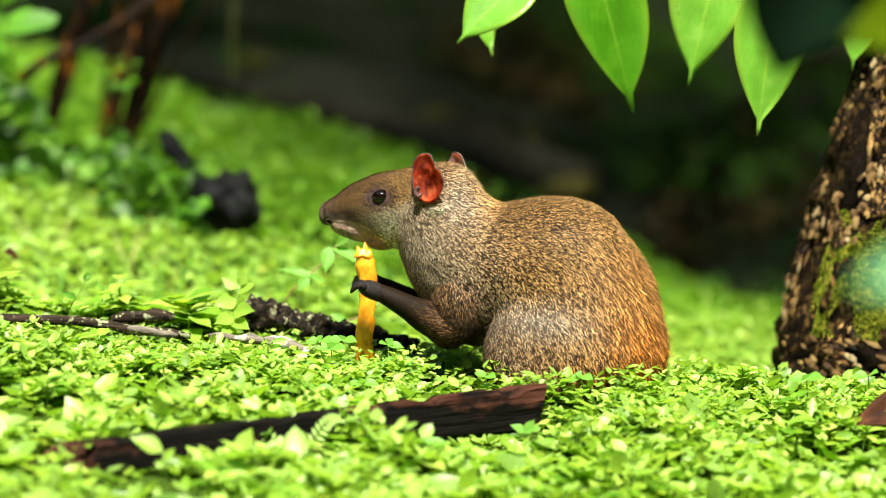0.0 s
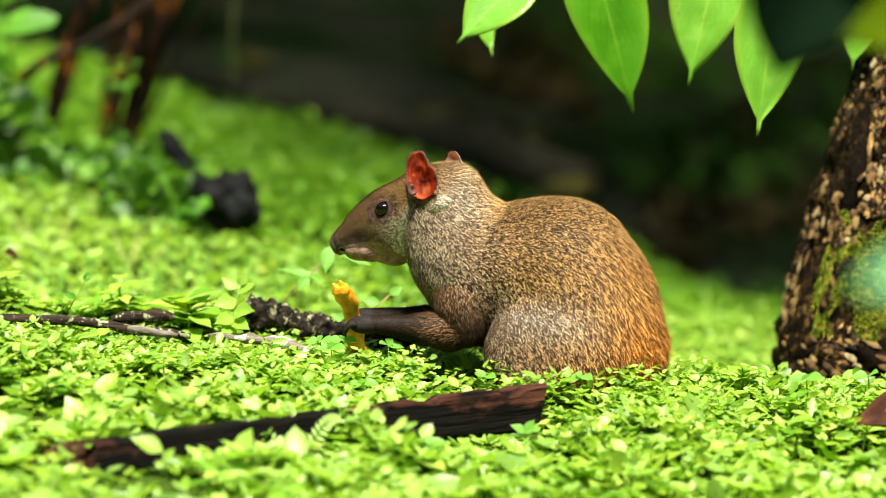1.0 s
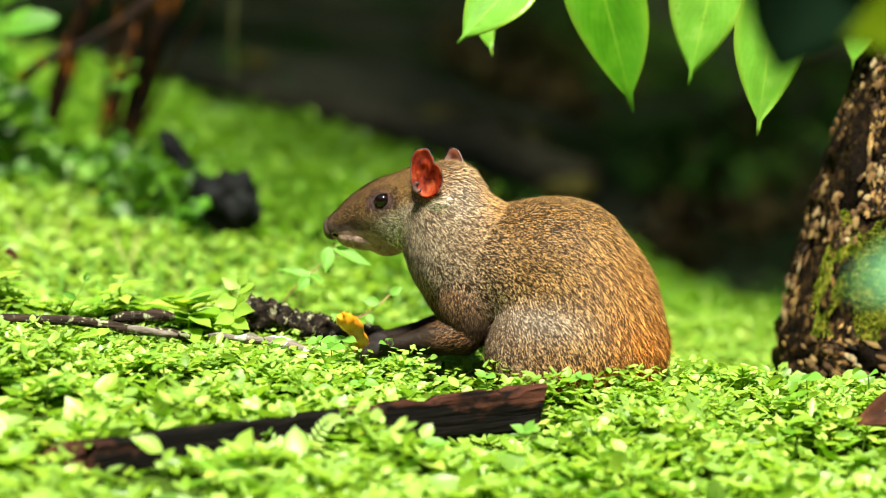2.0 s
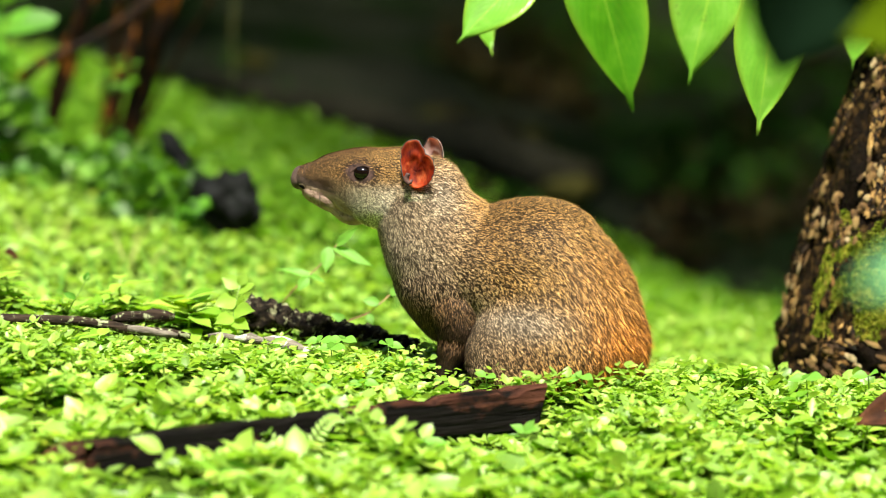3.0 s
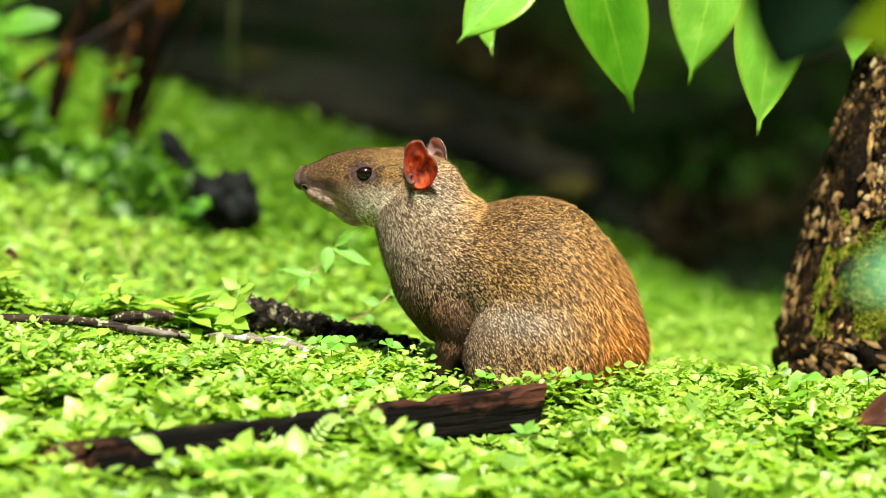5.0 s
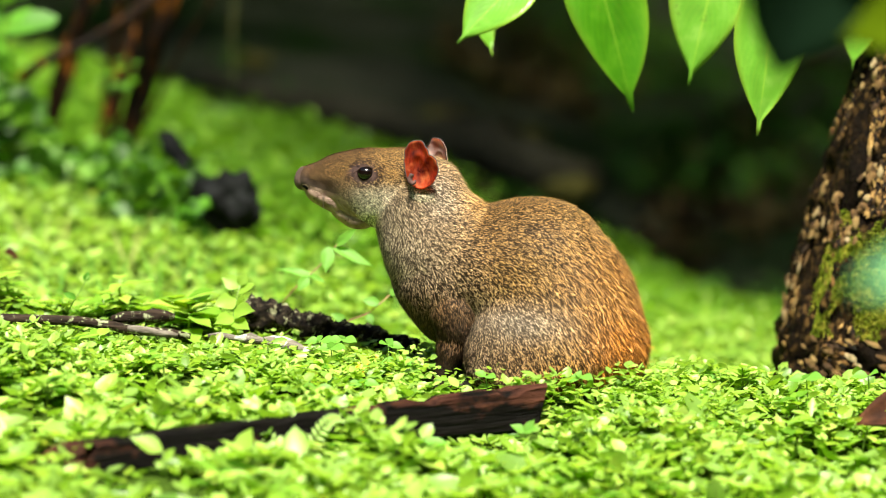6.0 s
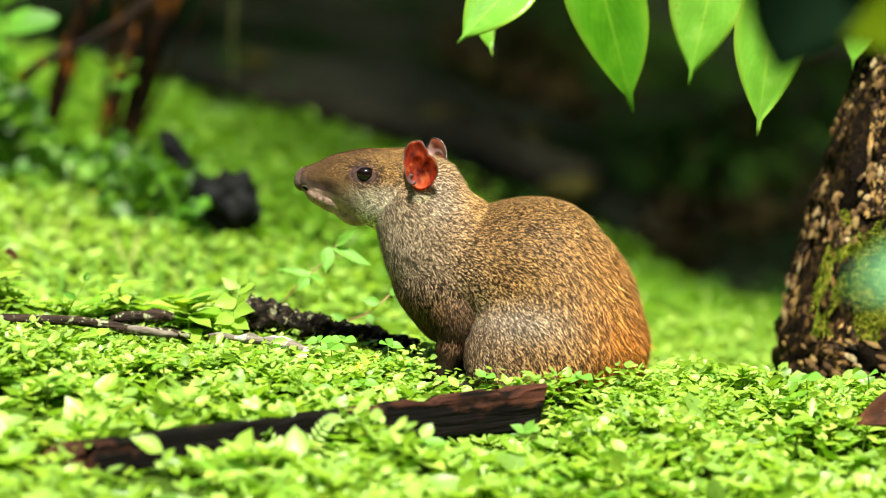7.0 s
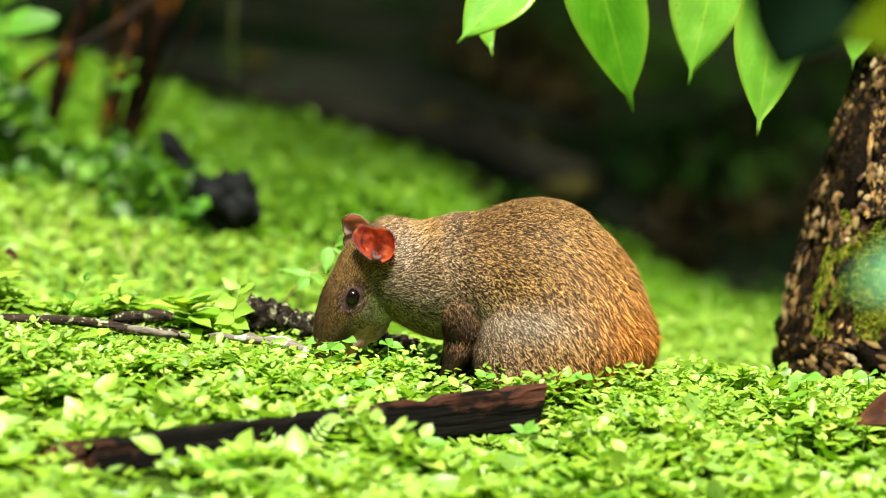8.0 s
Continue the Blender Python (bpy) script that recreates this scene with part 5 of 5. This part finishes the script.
    lat = np.cross(nrm, up)
    sz = RNG.gamma(5, 0.0006, n)[:, None, None]
    v = pts[:, None] + sz * (up[:, None] * tet[None, :, :1] * 1.3 + lat[:, None] * tet[None, :, 1:2] + nrm[:, None] * tet[None, :, 2:])
    part("bark_crumb", bulk("bark_crumb", v.reshape(-1, 3), (tri[None] + 5 * np.arange(n)[:, None, None]).reshape(-1, 3), True), M["bark_crumb"], tree, kind="stuff")
    # moss tufts
    n = 46000
    z, a = RNG.uniform(0.05, 0.24, n), RNG.uniform(math.radians(210), math.radians(300), n)
    keep = np.array([noise.noise(Vector((math.cos(b) * 6, math.sin(b) * 6, c * 12))) + 0.72 - abs(c - 0.13) * 6.5 + 1.2 * min(0, b - 3.95) > 0.05 for c, b in zip(z, a)])
    z, a = z[keep], a[keep]
    at3 = np.array([skin(c, b, 0.003) - o for c, b in zip(z, a)])
    n = len(z)
    me = leaf_cloud("moss", at3, a + RNG.normal(0, 0.8, n), RNG.uniform(0.0012, 0.0026, n), RNG.uniform(-0.6, 0.9, n), RNG.normal(0, 0.6, n))
    part("moss", me, M["moss"], tree, "yellow-green moss", "stuff")
    eye = STAND.translation
    tree.location = eye + (o - eye) * 1.06
    tree.scale = (1.06, 1.06, 1.06)


build_tree()


# ---- leaves that hang into the view from above ----
def build_hanging_branch():
    ob = new("hanging_branch")
    ob.location = (0.30, 0.05, 0.62)
    o = ob.location.copy()
    tagged(ob, "branch with large pointed bright green leaves hanging down", "branch")
    part("twig", tube("twig", [p - o for p in curve_line((0.05, 0.05, 0.60), (0.80, 0.12, 0.72), (0, 0, 0.03), 12, 0.01)], [0.003 + 0.0004 * i for i in range(13)], 8, 0.2, 60), M["green_stem"], ob)
    # base, tip (drawing units), depth, width, facing
    for k, (bu, bv, tu, tv, y, w, face) in enumerate(((965, -75, 806, 68, -0.05, 0.095, (-0.3, -1, 0.5)), (828, -40, 876, 95, 0.12, 0.042, (0.5, -1, 0.2)), (1010, -190, 1131, 194, 0.02, 0.125, (0.25, -1, 0.25)),
                                                       (1290, -160, 1209, 146, -0.02, 0.115, (-0.3, -1, 0.3)), (1378, -110, 1343, 238, -0.12, 0.105, (0.1, -1, 0.35)), (1535, -70, 1502, 120, 0.04, 0.065, (-0.2, -1, 0.3)))):
        b, t = at(bu, bv, y + 0.33), at(tu, tv, y + 0.28)
        leaf_part("leaf", b - o, t - o, w, face, M["green_leaf" if k == 2 else "hanging_leaf"], ob, 0.10, 0.16, 0.0006, seed=k * 2.1, n=26, m=10, full=True)
        part("leaf_stalk", tube("leaf_stalk", curve_line(b - o, b - o + Vector((0.01, 0.01, 0.05)), (0, 0, 0.004), 5), [0.0012] * 6, 6), M["green_stem"], ob)
    # nearer leaves of another branch, out of reach of the lens's focus
    ob = new("near_branch")
    ob.location = (0.24, -1.9, 0.86)
    o = ob.location.copy()
    tagged(ob, "shaded branch with broad dark leaves close to the viewer", "branch")
    part("twig", tube("twig", [p - o for p in curve_line((0.10, -2.0, 0.66), (0.50, -1.8, 0.74), (0, 0, 0.02), 8)], [0.003] * 9, 8), M["stem"], ob)
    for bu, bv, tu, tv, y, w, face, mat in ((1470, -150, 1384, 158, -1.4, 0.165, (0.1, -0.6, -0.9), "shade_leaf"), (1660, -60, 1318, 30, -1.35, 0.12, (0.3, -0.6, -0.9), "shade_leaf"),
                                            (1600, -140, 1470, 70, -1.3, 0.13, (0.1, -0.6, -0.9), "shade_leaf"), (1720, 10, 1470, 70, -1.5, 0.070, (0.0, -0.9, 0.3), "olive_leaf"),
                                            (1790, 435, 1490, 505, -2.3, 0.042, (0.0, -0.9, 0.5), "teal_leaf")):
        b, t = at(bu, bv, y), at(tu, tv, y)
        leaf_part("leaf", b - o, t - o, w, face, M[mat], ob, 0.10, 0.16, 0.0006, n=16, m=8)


build_hanging_branch()


# ---- the shrub on the bank ----
def build_shrub():
    ob = new("shrub")
    ob.location = (-0.60, 1.75, gz(-0.60, 1.75))
    o = ob.location.copy()
    tagged(ob, "shrub with leaning red-brown stems on the green bank", "shrub")
    stems = [((75, 245, 1.85), (150, -30, 1.85), 0.013), ((95, 245, 1.95), (200, -40, 2.0), 0.008), ((180, 285, 1.72), (245, -40, 1.75), 0.015), ((222, 292, 1.65), (345, -40, 1.65), 0.012),
             ((205, 280, 1.80), (295, -40, 1.8), 0.012), ((40, 145, 1.5), (330, -20, 1.6), 0.008), ((228, 250, 1.62), (400, -60, 1.6), 0.004), ((190, 285, 1.9), (225, -40, 1.9), 0.008)]
    for k, (a, b, r) in enumerate(stems):
        p, q = at(*a), at(*b)
        q = p + (q - p) * 1.6
        line = curve_line(p - o, q - o, (0.012 * (-1) ** k, 0, 0), 12, 0.012, k * 3.0)
        part("stem", tube("stem", line, [1.12 * r * (1 - 0.3 * i / 12) for i in range(13)], 12, 0.25, 30), M["stem"], ob)

    def clump(u0, u1, v0, v1, y0, y1, n, size, mat, pitch=0.0):
        pts = np.array([at(RNG.uniform(u0, u1), RNG.uniform(v0, v1), RNG.uniform(y0, y1)) - o for _ in range(n)])
        me = leaf_cloud("foliage", pts, RNG.uniform(0, 6.28, n), RNG.uniform(0.6, 1.3, n) * size, RNG.normal(pitch, 0.5, n), RNG.normal(0, 0.5, n), 1.2)
        part("foliage", me, M[mat], ob, kind="stuff")

    clump(-80, 60, -60, 100, 1.2, 1.8, 36, 0.075, "shrub_leaf")
    clump(-80, 40, 90, 190, 1.3, 1.9, 40, 0.050, "shaded_shrub")
    clump(-60, 75, 170, 320, 1.3, 1.7, 130, 0.045, "shaded_shrub")
    clump(50, 270, 252, 360, 1.2, 1.5, 320, 0.036, "shaded_shrub", -0.7)
    clump(10, 230, 215, 300, 1.4, 1.6, 26, 0.040, "shrub_leaf", -0.4)
    clump(180, 355, 285, 395, 1.05, 1.3, 290, 0.032, "shaded_shrub", -0.7)
    clump(310, 362, 350, 405, 0.95, 1.02, 22, 0.026, "shrub_leaf", -0.3)
    clump(200, 245, 95, 170, 1.45, 1.5, 9, 0.022, "seedling")


build_shrub()


def build_bank_things():
    c = at(408, 357, 1.06)
    me = rounded("rock", [(np.array([0, 0, 0.0]), np.array([0.046, 0.04, 0.046]), 0.3), (np.array([0.022, -0.01, -0.018]), np.array([0.026, 0.03, 0.028]), 0), (np.array([-0.03, 0, 0.014]), np.array([0.03, 0.03, 0.024]), 0)], np.zeros(3), 0.006, 30)
    for v in me.vertices:
        v.co += v.co.normalized() * (0.016 * noise.noise(v.co * 38) + 0.005 * noise.noise(v.co * 90))
    ob = part("rock", me, M["rock"])
    ob.location = c
    tagged(ob, "dark wet rock on the green bank under the shrub", "rock")
    line = curve_line(at(282, 238, 1.3), at(350, 350, 1.15), (0.01, 0, 0.004), 8, 0.006)
    ob = part("stump", tube("stump", line, [0.008, 0.013, 0.015, 0.014, 0.015, 0.017, 0.018, 0.016, 0.010], 14, 0.6, 40), M["rock"])
    tagged(ob, "dark broken root beside the rock", "root")
    # the log in the ditch and its pale sawn end
    a, b = at(330, 140, 3.8), at(1042, 322, 3.0)
    line = curve_line(a - a, b - a, (0, 0, 0.01), 20, 0.02)
    ob = part("ditch_log", tube("ditch_log", line, [0.026 + 0.0014 * i + 0.005 * math.sin(i * 0.9) for i in range(21)], 22, 0.35, 14), M["log"])
    ob.location = a
    tagged(ob, "dark fallen log lying in the shaded ditch", "log")
    end = at(1000, 338, 2.85)
    me = rounded("stone", [(np.zeros(3), np.array([0.055, 0.05, 0.028]), 0.1), (np.array([0.03, 0, 0.01]), np.array([0.03, 0.03, 0.02]), 0)], np.zeros(3), 0.006, 20)
    for v in me.vertices:
        v.co += v.co.normalized() * 0.01 * noise.noise(v.co * 30)
    ob = part("stone", me, M["log_end"])
    ob.location = end
    tagged(ob, "ochre stone in the shaded ditch", "stone", "ditch stones")
    for u, v, y, s in ((455, 112, 3.9, 0.7), (760, 205, 3.5, 0.5), (945, 238, 3.6, 0.45)):
        c = copy_thing(ob, Matrix.Translation(at(u, v, y)) @ Matrix.Rotation(u, 4, "Z") @ Matrix.Scale(s, 4))
        c.scale = (s, s, s)
    ob = part("hanging_vine", tube("hanging_vine", [p - at(412, 150, 2.2) for p in curve_line(at(412, 150, 2.2), at(412, -120, 2.2), (0.004, 0, 0), 10, 0.006)], [0.0011] * 11, 8), M["dry_grass"])
    ob.location = at(412, 150, 2.2)
    tagged(ob, "thin pale hanging vine before the dark ditch", "vine")


build_bank_things()


# ---- the shade: plants of the ditch, unseen woods and overhead leaves added to block light ----
def build_woods():
    n = 17000
    x, y = RNG.uniform(-2.6, 3.2, n), RNG.uniform(0.8, 9.0, n)
    keep = past_edge(x, y) > 0.15
    keep &= np.array([noise.noise(Vector((a * 1.3, b * 0.9, 2.0))) > (0.0 if a > 0.1 else 0.34) for a, b in zip(x, y)])
    x, y = x[keep], y[keep]
    n = len(x)
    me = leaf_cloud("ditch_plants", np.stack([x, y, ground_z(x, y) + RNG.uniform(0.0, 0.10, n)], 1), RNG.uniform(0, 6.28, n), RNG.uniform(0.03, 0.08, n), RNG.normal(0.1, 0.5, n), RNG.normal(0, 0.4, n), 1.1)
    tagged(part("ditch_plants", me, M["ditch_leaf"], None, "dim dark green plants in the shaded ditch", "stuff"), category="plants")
    lit = np.random.default_rng(31)
    n = 5000
    x, y = lit.uniform(0.0, 1.6, n), lit.uniform(3.0, 7.0, n)
    keep = (past_edge(x, y) > 0.2) & np.array([noise.noise(Vector((a * 2.1, b * 1.4, 7.0))) > 0.08 for a, b in zip(x, y)])
    x, y = x[keep], y[keep]
    n = len(x)
    me = leaf_cloud("leaf_litter", np.stack([x, y, ground_z(x, y) + lit.uniform(0.005, 0.04, n)], 1), lit.uniform(0, 6.28, n), lit.uniform(0.03, 0.07, n), lit.normal(0.2, 0.4, n), lit.normal(0, 0.4, n), 1.0)
    tagged(part("leaf_litter", me, M["litter"], None, "brown fallen leaves strewn over the shaded ditch", "stuff"), category="leaf litter")
    # woods out of view, added all round to keep out the low sky light
    n = 24000
    a = RNG.uniform(0, 2 * math.pi, n)
    r = RNG.uniform(8.5, 11.0, n)
    z = RNG.uniform(0, 1, n) ** 0.8 * 7.0
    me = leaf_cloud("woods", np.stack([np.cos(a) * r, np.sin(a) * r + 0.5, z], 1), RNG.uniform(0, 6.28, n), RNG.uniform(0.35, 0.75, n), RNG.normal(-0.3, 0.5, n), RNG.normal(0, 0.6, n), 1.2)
    tagged(part("woods", me, M["dark_leaf"], None, "unseen ring of dark leaves added round the clearing to dim the sky", "stuff"), category="woods")
    # unseen overhead leaves, added and set sunward so their shade falls past the brink
    n = 8500
    x, y = RNG.uniform(-5, 5, n), RNG.uniform(0.9, 9.5, n)
    keep = (past_edge(x, y) > RNG.normal(0.06, 0.15, n) - 0.32 * step(0.05, -0.2, x) + 0.66 * step(-0.2, -0.45, x) - 0.02 * step(0.2, 0.45, x))
    x, y = x[keep], y[keep]
    n = len(x)
    # a few more unseen leaves, added to dapple the middle of the bank with shade
    x = np.concatenate([x, RNG.uniform(-0.50, -0.02, 14), RNG.uniform(-1.0, -0.2, 10)])
    y = np.concatenate([y, RNG.uniform(1.25, 2.1, 14), RNG.uniform(1.7, 2.7, 10)])
    n = len(x)
    z = RNG.uniform(2.2, 3.4, n)
    x, y = x + SUN_FROM.x / SUN_FROM.z * z, y + SUN_FROM.y / SUN_FROM.z * z
    me = leaf_cloud("canopy", np.stack([x, y, z], 1), RNG.uniform(0, 6.28, n), RNG.uniform(0.15, 0.32, n), RNG.normal(-0.2, 0.4, n), RNG.normal(0, 0.5, n), 1.3)
    tagged(part("canopy", me, M["dark_leaf"], None, "unseen leaves added overhead to shade the ditch and bank", "stuff"), category="tree canopy")


build_woods()


# ---- everything that moves ----
def place(u, v, y=0.0, turn=0.0, home=None, rx=0.0, rz=0.0):
    """A pose from the side drawing, turned in the side view (positive: nose down)."""
    p = side(u, v, y) - (HOME if home is None else home)
    return pose(*p, rx, -turn, rz)


def motions():
    still = HOME
    # whole body: sits a little further back while it feeds from its paws
    walk(agouti, [(t, pose(still[0] + d / 1407, 0, still[2])) for t, d in ((0.0, 40), (1.7, 42), (2.0, 42), (2.6, 14), (2.8, 11), (3.0, 6), (3.5, 0), (4.7, 2), (7.6, 4), (7.7, 4), (7.8, 14), (8.0, 16))])
    # head: drawing place of the skull joint less the body's shift, and nod
    nod = [(0.0, 718, 355, 11, 0, -20), (0.3, 718, 356, 11, 0, -20), (0.6, 719, 357, 15, 0, -20), (0.9, 721, 357, 27, 0, -21), (1.2, 721, 357, 26, 0, -21), (1.5, 721, 355, 23, 0, -21), (1.7, 721, 360, 27, 0, -21), (2.1, 718, 345, 16, 0, -17), (2.6, 712, 325, 1, 0, -12),
           (2.8, 711, 325, 0, 0, -12), (3.2, 718, 325, 0, 0, -12), (3.5, 722, 325, 0, 0, -12), (4.7, 722, 326, 0, 0, -12), (5.8, 722, 326, 0, 0, -12), (7.6, 721, 327, 1, 0, -12), (7.7, 706, 350, 25, 1, -8), (7.8, 646, 449, 61, 4, 4), (7.9, 650, 475, 64, 5, 8), (8.0, 650, 466, 61, 5, 9)]
    walk(head, [(t, place(u, v, 0, a, None, rx, rz)) for t, u, v, a, rx, rz in nod])
    walk(neck, [(t, place(820 + du, 480 + dv, 0, a)) for t, du, dv, a in ((0.0, 3, 6, 4), (0.9, 8, 6, 3), (1.7, 8, 6, 3), (2.1, 4, 4, 2), (2.6, 0, 0, 0), (2.8, 0, 0, 0), (7.6, 0, 0, 0), (7.7, 0, 2, 9), (7.8, 0, 12, 44), (8.0, 6, 12, 48))])
    walk(chest, [(t, place(800 + du, 500 + dv, 0, a)) for t, du, dv, a in ((0.0, 9, 0, 0), (0.9, 14, 0, 0), (1.7, 14, 0, 0), (2.6, 0, 0, 0), (7.6, 0, 0, 0), (7.8, 8, 0, 6), (8.0, 8, 0, 6))])
    # chewing
    chew = ((0.0, 0), (0.5, 1), (0.8, 2.5), (1.0, 2.5), (1.3, 1), (1.7, 2), (2.2, 0.5), (2.8, 1.2), (2.9, 2.5), (3.0, 1.2), (3.1, 2.5), (3.2, 5), (3.3, 1.2), (3.4, 0), (3.5, 4), (3.6, 0), (3.7, 2.5), (3.8, 2), (4.0, 3.2), (4.2, 0.6), (4.4, 2.6), (4.6, 2), (4.7, 0),
            (4.9, 2.5), (5.1, 0.5), (5.3, 3), (5.5, 0.5), (5.8, 0.6), (5.9, 0.6), (6.0, 5), (6.1, 2.5), (6.2, 0), (6.3, 2.5), (6.4, 0.6), (6.5, 0), (6.6, 2), (6.8, 4), (7.0, 0.6), (7.1, 2.5), (7.2, 2.6), (7.3, 1.2), (7.4, 0.6), (7.5, 6), (7.6, 2), (7.8, 0), (8.0, 0))
    walk(JAW[0], [(t, pose(0, 0, 0, 0, -a, 0)) for t, a in chew])
    # the torso dips forward as the animal reaches down, and the ears stay up
    walk(torso, [(t, place(960, 560, 0, a)) for t, a in ((0.0, -3), (1.7, -3), (2.6, 0), (7.65, 0), (7.8, 4.5), (8.0, 5))])
    for sgn, (ear, base) in EARS.items():
        rz = 6 if sgn < 0 else 140
        walk(ear, [(t, Matrix.Translation(Vector(base)) @ Matrix.Rotation(radians(back), 4, "Y") @ pose(0, 0, 0, tilt if sgn < 0 else 0, -3, rz)) for t, back, tilt in
                   ((0.0, 12, -15), (0.9, 25, -15), (1.7, 27, -15), (2.6, 0, -15), (7.65, 0, -15), (7.8, 26 if sgn < 0 else 14, -40), (8.0, 28 if sgn < 0 else 18, -44))])
    # forelegs: elbow and the forearm's turn from lying level
    for (up, fore), y, lag in zip(arms, (-0.042, 0.042), (0, 4)):
        walk(up, [(t, place(800 + du, 520 + dv, y, a)) for t, du, dv, a in ((0.0, -26, -14, -10), (0.4, -25, -8, 0), (1.7, -25, -8, 0), (2.6, 0, 0, 0), (8.0, 0, 0, 0))])
        walk(fore, [(t, place(u, v + lag, y, a)) for t, u, v, a in ((0.0, 756, 574, -28), (0.1, 757, 575, -24), (0.2, 758, 577, -17), (0.3, 757, 579, -11), (0.45, 756, 579, -6), (1.7, 756, 579, -6),
                                                                   (2.1, 790, 585, 20), (2.5, 812, 560, 70), (2.8, 812, 560, 73), (7.6, 812, 560, 73), (8.0, 815, 565, 70))])
    # the fruit, in the world: lowered with the paws, then left lying among the leaves
    o = np.zeros(3)
    walk(fruit, [(t, place(u, v, y, a, o, rx)) for t, u, v, y, a, rx in ((0.0, 646, 533, 0, -3, 0), (0.1, 642, 555, 0, 0, 0), (0.2, 636, 575, 0, 2, 0), (0.3, 626, 570, 0, 4, 25), (0.45, 620, 566, 0, 8, 40),
                                                                      (1.7, 622, 568, 0, 8, 40), (2.2, 640, 635, 0.02, 20, 70), (2.6, 650, 652, 0.03, 20, 88), (8.0, 650, 652, 0.03, 20, 88))])


motions()
